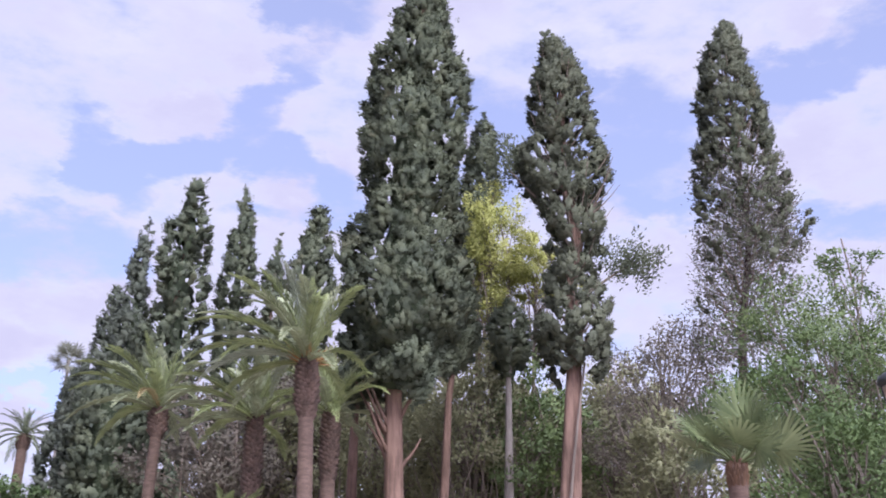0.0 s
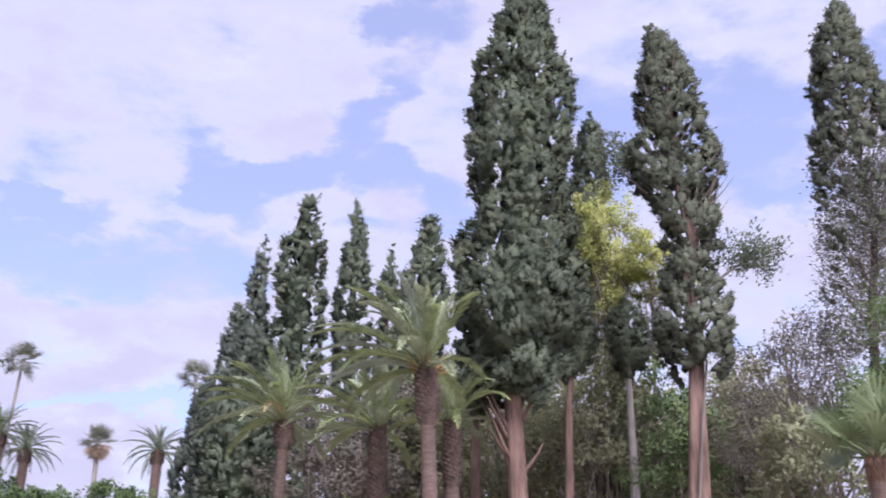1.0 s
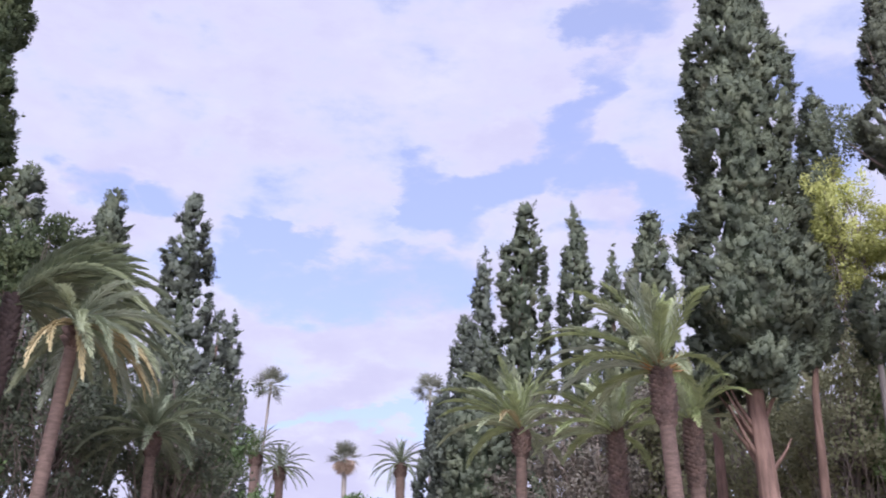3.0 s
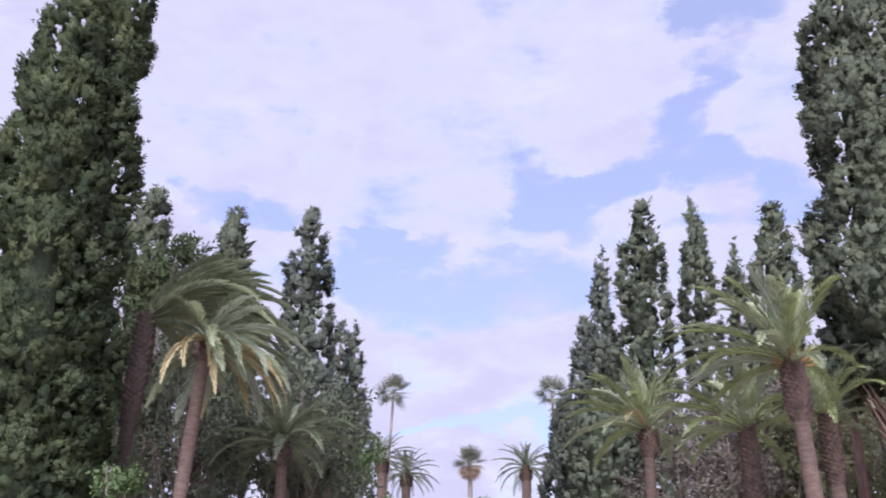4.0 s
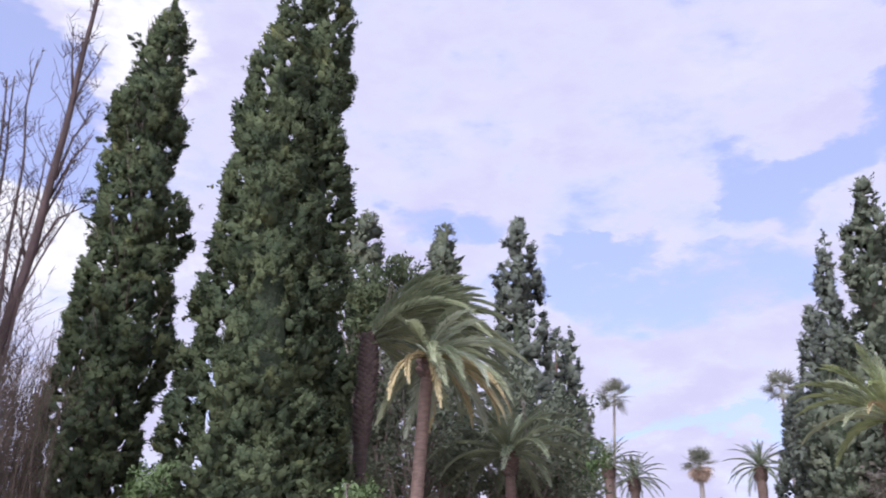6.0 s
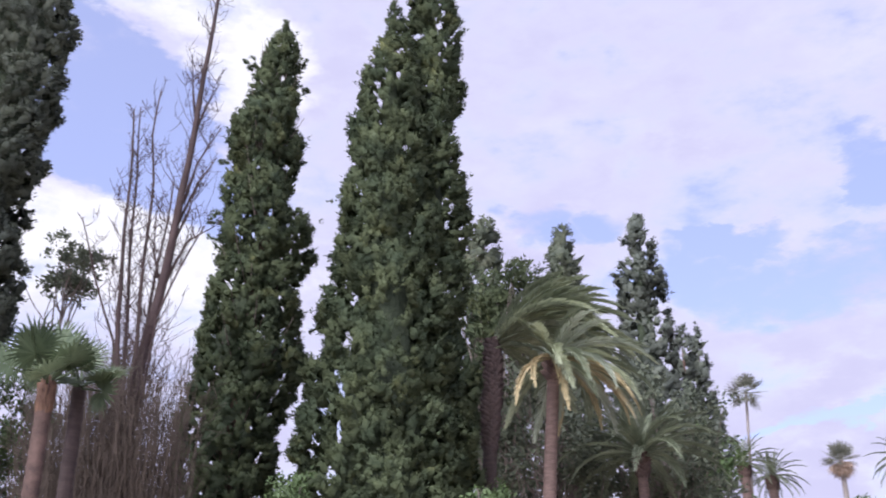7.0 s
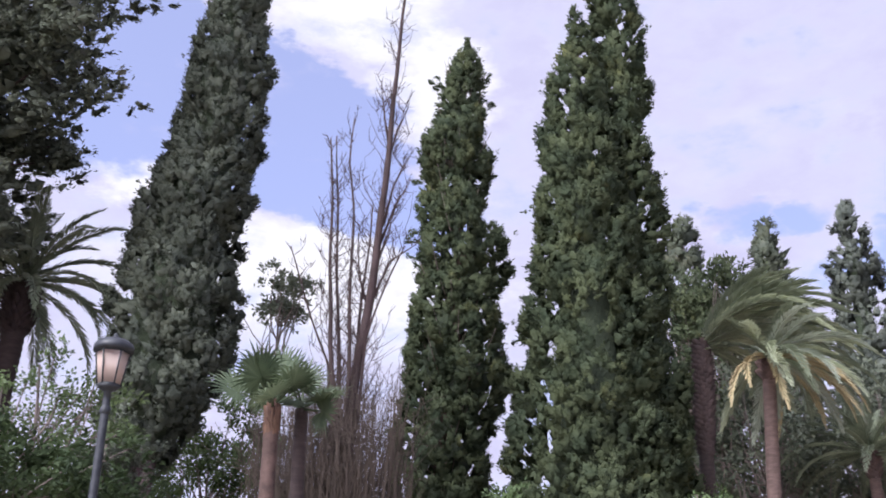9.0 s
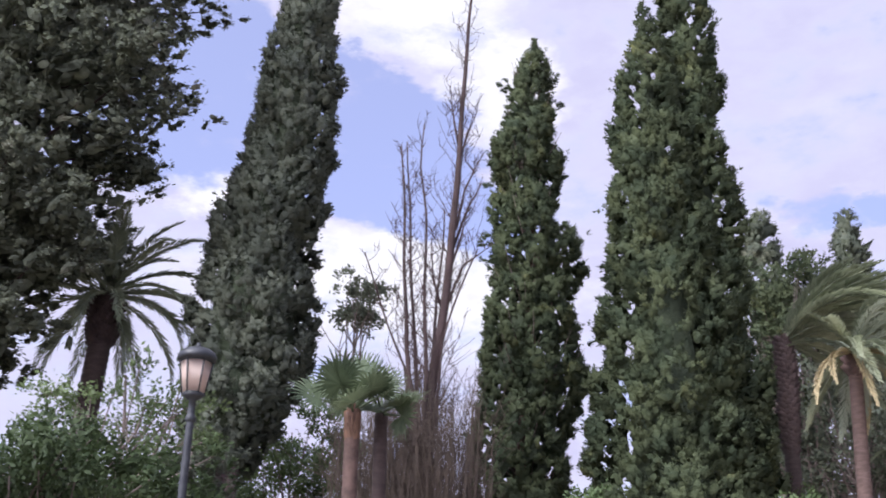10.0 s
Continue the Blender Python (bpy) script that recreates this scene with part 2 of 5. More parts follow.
def ground_material():
    mat, n, shader = material("grass_and_bounce_earth", 0.95)
    coord = n.add("ShaderNodeTexCoord").outputs["Object"]
    big = n.ramp(n.noise(coord, 0.12, 5.0).outputs["Fac"], 0.33, 0.5)
    small = n.noise(coord, 7.0, 6.0, 0.7).outputs["Fac"]
    grass = n.mix(small, (0.06, 0.08, 0.035), (0.13, 0.15, 0.07))
    # earth is never in view; made pale to bounce light up under the crowns
    earth = n.mix(small, (0.2, 0.165, 0.13), (0.34, 0.29, 0.235))
    n.link(n.mix(big, grass, earth), shader.inputs["Base Color"])
    rise = n.add("ShaderNodeBump")
    rise.inputs["Strength"].default_value, rise.inputs["Distance"].default_value = 0.8, 0.05
    n.link(small, rise.inputs["Height"])
    n.link(rise.outputs[0], shader.inputs["Normal"])
    return mat


def glass_material():
    mat, n, shader = material("frosted_lamp_glass", 0.5)
    coord = n.add("ShaderNodeTexCoord").outputs["Object"]
    dust = n.noise(coord, 6.0, 4.0).outputs["Fac"]
    n.link(n.mix(dust, (0.55, 0.42, 0.36), (0.80, 0.68, 0.60)), shader.inputs["Base Color"])
    glow = n.add("ShaderNodeBsdfTranslucent")
    glow.inputs["Color"].default_value = (0.85, 0.74, 0.66, 1)
    blend = n.add("ShaderNodeMixShader")
    blend.inputs[0].default_value = 0.5
    n.link(shader.outputs[0], blend.inputs[1])
    n.link(glow.outputs[0], blend.inputs[2])
    n.link(blend.outputs[0], mat.node_tree.nodes["Material Output"].inputs["Surface"])
    return mat


GROUND, GLASS = ground_material(), glass_material()

# ---------------------------------------------------------------- mesh tools


class Soup:
    """Collects vertices and triangles for one mesh."""

    def __init__(self):
        self.v, self.f, self.n, self.count, self.soft = [], [], [], 0, False

    def add(self, v, f, normals=None):
        """normals: shading normals, which let many small leaves read as one soft clump."""
        v = np.asarray(v, float).reshape(-1, 3)
        f = np.asarray(f, int).reshape(-1, 3)
        if normals is None:
            normals = np.zeros_like(v)
        else:
            normals = np.asarray(normals, float).reshape(-1, 3)
            turned = (np.cross(v[f[:, 1]] - v[f[:, 0]], v[f[:, 2]] - v[f[:, 0]]) * normals[f].mean(1)).sum(1) < 0
            f = np.where(turned[:, None], f[:, ::-1], f)
            self.soft = True
        self.n.append(normals)
        self.v.append(v)
        self.f.append(f + self.count)
        self.count += len(v)
        return self

    def mesh(self, name, mat, smooth=False):
        v, f = np.concatenate(self.v), np.concatenate(self.f)
        me = bpy.data.meshes.new(name)
        me.vertices.add(len(v))
        me.vertices.foreach_set("co", v.astype(np.float32).ravel())
        me.loops.add(len(f) * 3)
        me.loops.foreach_set("vertex_index", f.astype(np.int32).ravel())
        me.polygons.add(len(f))
        me.polygons.foreach_set("loop_start", np.arange(0, len(f) * 3, 3, dtype=np.int32))
        me.update(calc_edges=True)
        me.validate()
        if smooth:
            me.polygons.foreach_set("use_smooth", np.ones(len(f), bool))
        if self.soft:
            me.polygons.foreach_set("use_smooth", np.ones(len(f), bool))
            me.normals_split_custom_set_from_vertices(np.concatenate(self.n).astype(np.float32))
        me.materials.append(mat)
        return me


def part(name, soup, mat, parent, label="", smooth=False):
    ob = new(name, soup.mesh(name, mat, smooth))
    ob.parent = parent
    return tagged(ob, label) if label else ob


def thing(name, x, y, turn, label, category, group=""):
    ob = new(name)
    ob.empty_display_size = 0.3
    ob.matrix_world = pose(x, y, 0, 0, 0, turn)
    return tagged(ob, label, category, group)


def spot(d, az):
    """A place on the ground at d metres from the walker, az degrees to the left."""
    return -d * math.sin(radians(az)), d * math.cos(radians(az))


def unit(v):
    return v / np.maximum(np.linalg.norm(v, axis=-1, keepdims=True), 1e-9)


def tube(soup, points, radii, segs=10, flute=0.0, cap=True):
    """A round stem through the points."""
    p, r = np.asarray(points, float), np.asarray(radii, float)
    n = len(p)
    t = unit(np.gradient(p, axis=0))
    ref = np.array([1.0, 0, 0]) if abs(t[:, 0]).mean() < 0.8 else np.array([0, 1.0, 0])
    a = unit(np.cross(t, ref))
    b = np.cross(t, a)
    ang = np.linspace(0, 2 * np.pi, segs, endpoint=False)
    wob = 1 + (flute * np.sin(ang * 5 + 1.0) + flute * 0.6 * np.sin(ang * 3 + 0.3) if flute else 0 * ang)
    ring = (a[:, None] * np.cos(ang)[None, :, None] + b[:, None] * np.sin(ang)[None, :, None]) * (r[:, None] * wob[None])[..., None] + p[:, None]
    v = ring.reshape(-1, 3)
    i, j = np.meshgrid(np.arange(n - 1), np.arange(segs), indexing="ij")
    k = (j + 1) % segs
    q0, q1, q2, q3 = i * segs + j, i * segs + k, (i + 1) * segs + k, (i + 1) * segs + j
    f = np.concatenate([np.stack([q0, q1, q2], -1).reshape(-1, 3), np.stack([q0, q2, q3], -1).reshape(-1, 3)])
    if cap:
        v = np.concatenate([v, p[:1], p[-1:]])
        j = np.arange(segs)
        k = (j + 1) % segs
        f = np.concatenate([f, np.stack([k, j, np.full(segs, n * segs)], -1), np.stack([(n - 1) * segs + j, (n - 1) * segs + k, np.full(segs, n * segs + 1)], -1)])
    soup.add(v, f)
    return soup


def lathe(soup, profile, segs=20, at=(0, 0, 0)):
    """A turned shape from (radius, height) pairs."""
    pts = [(at[0], at[1], at[2] + z) for _, z in profile]
    v = []
    for (r, _), p in zip(profile, pts):
        for s in range(segs):
            w = 2 * math.pi * s / segs
            v.append((p[0] + r * math.cos(w), p[1] + r * math.sin(w), p[2]))
    f = []
    for i in range(len(profile) - 1):
        for s in range(segs):
            k = (s + 1) % segs
            f += [(i * segs + s, i * segs + k, (i + 1) * segs + k), (i * segs + s, (i + 1) * segs + k, (i + 1) * segs + s)]
    return soup.add(v, f)


def sprigs(soup, centre, way, count, length, width, spread, scatter, rng, lift=0.0, bulge=None):
    """Tufts: round each centre, count narrow folded leaves that point about the way given."""
    c = np.repeat(centre, count, axis=0)
    w = np.repeat(way, count, axis=0)
    n = len(c)
    base = c + rng.normal(0, 1, (n, 3)) * scatter
    d = unit(w + rng.normal(0, spread, (n, 3)) + np.array([0, 0, lift]))
    side = unit(np.cross(d, rng.normal(0, 1, (n, 3))))
    up = np.cross(d, side)
    ln = length * rng.uniform(0.6, 1.35, (n, 1))
    wd = width * rng.uniform(0.7, 1.3, (n, 1))
    mid = base + d * ln * 0.45 + up * wd * 0.35
    v = np.stack([base, mid + side * wd, base + d * ln, mid - side * wd], 1)
    k = np.arange(n)[:, None] * 4
    f = np.stack([np.concatenate([k, k + 1, k + 2], 1), np.concatenate([k, k + 2, k + 3], 1)], 1)
    if bulge is None:
        return soup.add(v, f)
    up *= np.sign((up * np.repeat(bulge, count, axis=0)).sum(1))[:, None]
    return soup.add(v, f, np.repeat(unit(unit(np.repeat(bulge, count, axis=0)) + 0.5 * up), 4, axis=0))


def lumps(z, a, seed):
    """An uneven outline: slow and quick waves over height and angle."""
    s = seed * 1.7
    return (np.sin(a * 2 + z * 0.9 + s) * 0.4 + np.sin(a * 3 - z * 1.7 + s * 2) * 0.35 + np.sin(a * 5 + z * 3.1 + s * 3) * 0.3
            + np.sin(a * 8 - z * 5.3 + s * 5) * 0.25 + np.sin(a * 4 + z * 7.9 + s) * 0.2)


# ---------------------------------------------------------------- plants


def area_sample(lz, lr, spacing, rng):
    """Random places over a turned surface: height and angle, about one for each square of that spacing."""
    z = np.linspace(lz[0], lz[-1], 400)
    r = np.interp(z, lz, lr) + 0.05
    slope = np.abs(np.gradient(r, z))
    cdf = np.cumsum(r * np.sqrt(1 + np.minimum(slope, 4) ** 2))
    n = max(20, int(2 * np.pi * cdf[-1] * (z[1] - z[0]) / spacing ** 2))
    return np.interp(rng.uniform(0, cdf[-1], n), cdf, z), rng.uniform(0, 2 * np.pi, n)


def torn(v, gaps, seed):
    """Where a sparse crown is open: height from, to, and how open it is there (0 to 1)."""
    shut = np.ones(len(v), bool)
    s = seed * 2.3
    x, y, h = v[:, 0], v[:, 1] * 0.25, v[:, 2]
    g = np.sin(x * 9.7 + h * 2.9 + y + s) + np.sin(x * 17.3 - h * 7.3 + y * 2 + s * 2) + np.sin(h * 10.9 + x * 7.1 + s * 3) + 0.9 * np.sin(x * 31 + h * 19)
    for z0, z1, wide in gaps:
        shut &= ~((h > z0) & (h < z1) & (g > 2.6 - 3.4 * wide))
    return shut


def ball():
    """A small round body: 14 points, 24 triangles."""
    v, f = [(0, 0, -1)], []
    for z, r in ((-0.4, 0.92), (0.45, 0.88)):
        v += [(r * math.cos(k * math.pi / 3 + z), r * math.sin(k * math.pi / 3 + z), z) for k in range(6)]
    v.append((0, 0, 1.1))
    for k in range(6):
        j = (k + 1) % 6
        f += [(0, 1 + j, 1 + k), (13, 7 + k, 7 + j), (1 + k, 1 + j, 7 + j), (1 + k, 7 + j, 7 + k)]
    return np.array(v), np.array(f)


BALL_V, BALL_F = ball()
SOFT = 0.8


def tufts(soup, centre, axis, size, leaves, leaf, rng, slim=0.56, body=0.8, bulge=None):
    """Pillowy sprays of scale foliage: a rough round body, shingled with small leaves that lie along it and point to its tip. bulge: the way the bough faces there."""
    n = len(centre)
    bulge = unit(axis if bulge is None else bulge)[:, None]
    a = unit(axis)
    b = unit(np.cross(a, rng.normal(0, 1, (n, 3))))
    c = np.cross(a, b)
    wide = (size * slim * rng.uniform(0.8, 1.25, n))[:, None, None]
    long = (size * rng.uniform(0.85, 1.25, n))[:, None, None]
    turn = np.stack([b[:, None] * wide, c[:, None] * wide, a[:, None] * long], 2)[:, 0]
    v = BALL_V[None] * (body + rng.normal(0, 0.19, (n, len(BALL_V), 1)))
    soup.add(np.einsum("nki,nij->nkj", v, turn) + centre[:, None], (BALL_F[None] + (np.arange(n) * len(BALL_V))[:, None, None]).reshape(-1, 3),
             unit(bulge + SOFT * unit(np.einsum("nki,nij->nkj", v, turn))))
    q = unit(rng.normal(0, 1, (n, leaves, 3)) + np.array([0, 0, 0.35]))
    at = np.einsum("nki,nij->nkj", q * rng.uniform(0.75, 1.0, (n, leaves, 1)), turn) + centre[:, None]
    norm = unit(np.einsum("nki,nij->nkj", q, turn))
    d = unit(a[:, None] * 0.9 + norm * 0.6 + rng.normal(0, 0.3, (n, leaves, 3)))
    side = unit(np.cross(d, norm + rng.normal(0, 0.35, (n, leaves, 3))))
    up = np.cross(side, d)
    ln = leaf * rng.uniform(0.7, 1.5, (n, leaves, 1))
    wd = leaf * 0.22 * rng.uniform(0.7, 1.3, (n, leaves, 1))
    mid = at + d * ln * 0.45 + up * wd * 0.3
    v = np.stack([at, mid + side * wd, at + d * ln, mid - side * wd], 2).reshape(-1, 3)
    k = (np.arange(n * leaves) * 4)[:, None]
    tilt = unit(bulge + SOFT * norm + rng.normal(0, 0.2, norm.shape))
    return soup.add(v, np.concatenate([np.concatenate([k, k + 1, k + 2], 1), np.concatenate([k, k + 2, k + 3], 1)]), np.repeat(tilt, 4, axis=1).reshape(-1, 3))


def cypress(d, az, levels, label, seed, mat=None, spacing=0.195, size=0.185, leaf=0.09, leaves=20, bough_gap=0.9, bough_out=0.55, ragged=0.05, gaps=(), dry_below=-1.0,
            twiggy=False, trunk=0.27, bark=None, stems=((0.0, 0.0, 1.0),), group="cypresses along the avenue", snags=0, spurs=(), core=0.72):
    """A columnar cypress. levels: height, sideways shift and radius of the crown. spurs: sprays that stick out: height, side (-1 or 1), reach, thickness."""
    mat, bark = mat or CYPRESS, bark or BARK
    rng = np.random.default_rng(seed)
    lz, lu, lr = (np.array(c, float) for c in zip(*levels))
    x, y = spot(d, az)
    tree = thing("cypress_tree", x, y, az, label, "tree", group)
    top = lz[-1]
    # trunk and stems under the crown
    soup = Soup()
    for sx, sy, k in stems:
        zs = np.linspace(0, top * 0.93, 14)
        px = np.interp(zs, np.concatenate([[0], lz]), np.concatenate([[sx], lu + sx * 0.4]))
        py = np.full_like(zs, sy) * np.linspace(1, 0.4, 14)
        rad = trunk * k * (1 - 0.85 * (zs / top) ** 1.2) * (1 + 0.5 * np.exp(-zs / 0.5))
        tube(soup, np.stack([px, py, zs], 1), rad, 12, 0.12)
    for i in range(snags):
        a0 = rng.uniform(2.4, 3.9) if i % 5 else rng.uniform(-0.8, 0.8)
        z0 = lz[0] - rng.uniform(0.6, 2.3)
        ln = rng.uniform(1.0, 2.0)
        s = np.linspace(0, 1, 6)
        ax = np.stack([np.cos(a0) * s * ln * 0.6, np.sin(a0) * s * ln * 0.6 * 0.6, s * ln + 0.06 * np.sin(s * 6 + i)], 1)
        tube(soup, ax + [np.interp(z0, [0, lz[0]], [0, lu[0]]), 0, z0], 0.085 * (1 - 0.8 * s), 6)
    part("trunk", soup, bark, tree, "", True)
    # crown: boughs bulge out over a shell coloured as shade, and each carries many pillowy sprays
    cz, ca = area_sample(lz, lr, spacing, rng)
    cr = np.interp(cz, lz, lr)
    bz, ba = area_sample(lz, lr, bough_gap, rng)
    # each bough swells slowly from below and ends in a blunt tip
    over = cz[:, None] - bz[None]
    away = np.sqrt((over * np.where(over > 0, 1.35, 0.6)) ** 2 + (((ca[:, None] - ba[None] + np.pi) % (2 * np.pi) - np.pi) * cr[:, None]) ** 2)
    own = away.argmin(1)
    swell = np.sqrt(np.clip(1 - (away.min(1) / (bough_gap * 0.72)) ** 2, 0, 1))
    grown = size * rng.uniform(0.6, 1.4, len(cz)) * np.clip(cr / 0.45, 0.4, 1)
    bold = np.clip(np.random.default_rng(seed + 500).normal(0, 0.075, len(bz)), -0.16, 0.12)[own]  # some boughs stand out further than others
    r = np.maximum(cr * (1 + ragged * lumps(cz, ca, seed) + 1.2 * bold * swell) - 0.5 * grown - bough_out * np.minimum(1, cr / 0.8) * (1 - swell) - 0.06 * rng.uniform(0, 1, len(cz)), 0.0)
    out = np.stack([np.cos(ca), np.sin(ca), 0 * ca], 1)
    v = np.stack([np.interp(cz, lz, lu), 0 * cz, cz], 1) + out * r[:, None]
    heart = np.interp(bz, lz, lr) - bough_gap * 0.75
    heart = np.stack([np.interp(bz, lz, lu) + heart * np.cos(ba), heart * np.sin(ba), bz - 0.25 * bough_gap], 1)[own]
    bulge = unit(v - heart) + 0.5 * out
    if lz[0] > 3:  # an uneven lower edge
        v[:, 2] += (0.5 * lumps(0 * ca, ca, seed + 3) + 0.2) * np.exp(-(cz - lz[0]) / 0.8)
    ok = torn(v, gaps, seed)
    foot = v[:, 2] < 0.8 + d * 0.085  # coarser near the ground and on the side away from the avenue
    foot |= np.sin(ca) > 0.55
    ok &= ~foot | (rng.uniform(0, 1, len(v)) < 0.24)
    grown = np.where(foot, grown * 1.8, grown)
    low = v[:, 2] + 1.5 * lumps(v[:, 2] * 0.7, v[:, 0] * 2.0 + v[:, 1], seed + 1) + rng.normal(0, 2.2, len(v)) < dry_below
    green = np.nonzero(ok & ~low)[0]
    way = out * 0.7 + np.array([0, 0, 0.65]) + rng.normal(0, 0.42, v.shape)
    soup = Soup()
    if len(green):
        tufts(soup, v[green], way[green], grown[green], leaves, leaf, rng, bulge=bulge[green])
        # loose tips that stand out from the outline
        tips = green[rng.uniform(0, 1, len(green)) < 0.22 * swell[green]]
        far = v[tips] + way[tips] * (grown[tips] * rng.uniform(0.6, 1.0, len(tips)))[:, None]
        sprigs(soup, far, way[tips] + np.array([0, 0, 0.3]), 8, leaf * 1.1, leaf * 0.25, 0.5, leaf * 0.4, rng)
    for z0, hand, reach, thick in spurs:
        m = int(16 * reach / 0.5)
        s = rng.uniform(0, 1, m)
        r0 = np.interp(z0, lz, lr)
        c = np.stack([np.interp(z0, lz, lu) + hand * (r0 * 0.6 + s * (r0 * 0.4 + reach)), rng.normal(0, 0.12, m), z0 + s * 0.25 * reach + rng.normal(0, thick * 0.5, m)], 1)
        tufts(soup, c, np.array([hand * 0.8, 0, 0.5]) + rng.normal(0, 0.25, (m, 3)), np.full(m, thick * 0.75) * (1.1 - 0.5 * s), leaves, leaf, rng)
    if soup.count:
        part("crown", soup, mat, tree)
    # added shell stops sky showing through; its dark colour paints shade between boughs
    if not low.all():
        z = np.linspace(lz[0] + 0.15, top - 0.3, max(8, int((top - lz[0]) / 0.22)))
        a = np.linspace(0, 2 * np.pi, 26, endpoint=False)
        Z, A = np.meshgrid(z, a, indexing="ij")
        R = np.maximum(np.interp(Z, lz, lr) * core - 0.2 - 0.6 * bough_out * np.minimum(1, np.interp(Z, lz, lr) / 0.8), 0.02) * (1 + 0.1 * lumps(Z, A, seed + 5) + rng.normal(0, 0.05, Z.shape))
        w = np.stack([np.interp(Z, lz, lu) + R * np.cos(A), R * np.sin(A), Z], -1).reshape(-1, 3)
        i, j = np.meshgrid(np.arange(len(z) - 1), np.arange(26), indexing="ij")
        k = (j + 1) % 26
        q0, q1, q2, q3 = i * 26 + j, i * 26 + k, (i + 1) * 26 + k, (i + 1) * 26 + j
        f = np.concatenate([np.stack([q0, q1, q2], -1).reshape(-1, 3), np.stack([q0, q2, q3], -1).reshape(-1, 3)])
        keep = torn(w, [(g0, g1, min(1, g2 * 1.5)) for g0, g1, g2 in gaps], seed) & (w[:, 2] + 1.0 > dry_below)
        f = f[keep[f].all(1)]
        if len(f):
            part("shade_shell", Soup().add(w, f), CORE, tree, "dark inner shell with the shade between sprays in its colour")
    if low.any():
        dz, da = area_sample(lz, lr, 0.092, rng)
        dr = np.interp(dz, lz, lr)
        w = np.stack([np.interp(dz, lz, lu) + dr * np.cos(da), dr * np.sin(da), dz], 1)
        pick = torn(w, gaps, seed) & (np.sin(w[:, 0] * 8 + dz * 3) + np.sin(dz * 9 - w[:, 0] * 5 + w[:, 1] * 7) + np.sin(w[:, 0] * 15 + w[:, 1] * 9) > -0.7) & (dz + 1.5 * lumps(dz * 0.7, w[:, 0] * 2.0 + w[:, 1], seed + 1) < dry_below)
        w, da = w[pick], da[pick]
        m = len(w) * 6
        tangle = np.repeat(w, 6, 0) + rng.normal(0, 0.1, (m, 3))
        axis = np.interp(tangle[:, 2], lz, lu)
        pull = rng.uniform(0, 1, m) ** 1.3 * 0.85
        tangle[:, 0] += (axis - tangle[:, 0]) * pull
        tangle[:, 1] *= 1 - pull
        grow = np.repeat(np.stack([0.7 * np.cos(da), 0.7 * np.sin(da), 0 * da + 0.75], 1), 6, 0)
        pick = rng.uniform(0, 1, m)
        part("dry_crown", sprigs(Soup(), tangle[pick < 0.58], grow[pick < 0.58], 1, leaf * 1.3, leaf * 0.25, 0.7, 0.03, rng), CYPRESS_DRY, tree, "sparse dry greyish brown foliage")
        part("sparse_crown", sprigs(Soup(), tangle[pick >= 0.58], grow[pick >= 0.58], 1, leaf * 1.3, leaf * 0.27, 0.7, 0.03, rng), CYPRESS_DARK, tree, "last green sprigs among dry foliage")
    if twiggy:
        # bare limbs that show through the sparse crown
        soup = Soup()
        m = int(40 + 6 * (top - lz[0]))
        for i in range(m):
            z0 = rng.uniform(lz[0], top * 0.9)
            a0 = rng.uniform(0, 2 * np.pi)
            r1 = np.interp(min(z0 + 1.2, top), lz, lr) * rng.uniform(0.6, 1.05)
            s = np.linspace(0, 1, 5)
            rise = rng.uniform(0.8, 1.9)
            px = np.interp(z0, lz, lu) + np.cos(a0) * r1 * s ** 0.8
            tube(soup, np.stack([px, np.sin(a0) * r1 * s ** 0.8, z0 + rise * s ** 1.4], 1), 0.035 * (1 - 0.85 * s), 4, cap=False)
        tagged(part("branchwork", soup, TWIG, tree), kind="stuff")
    return tree


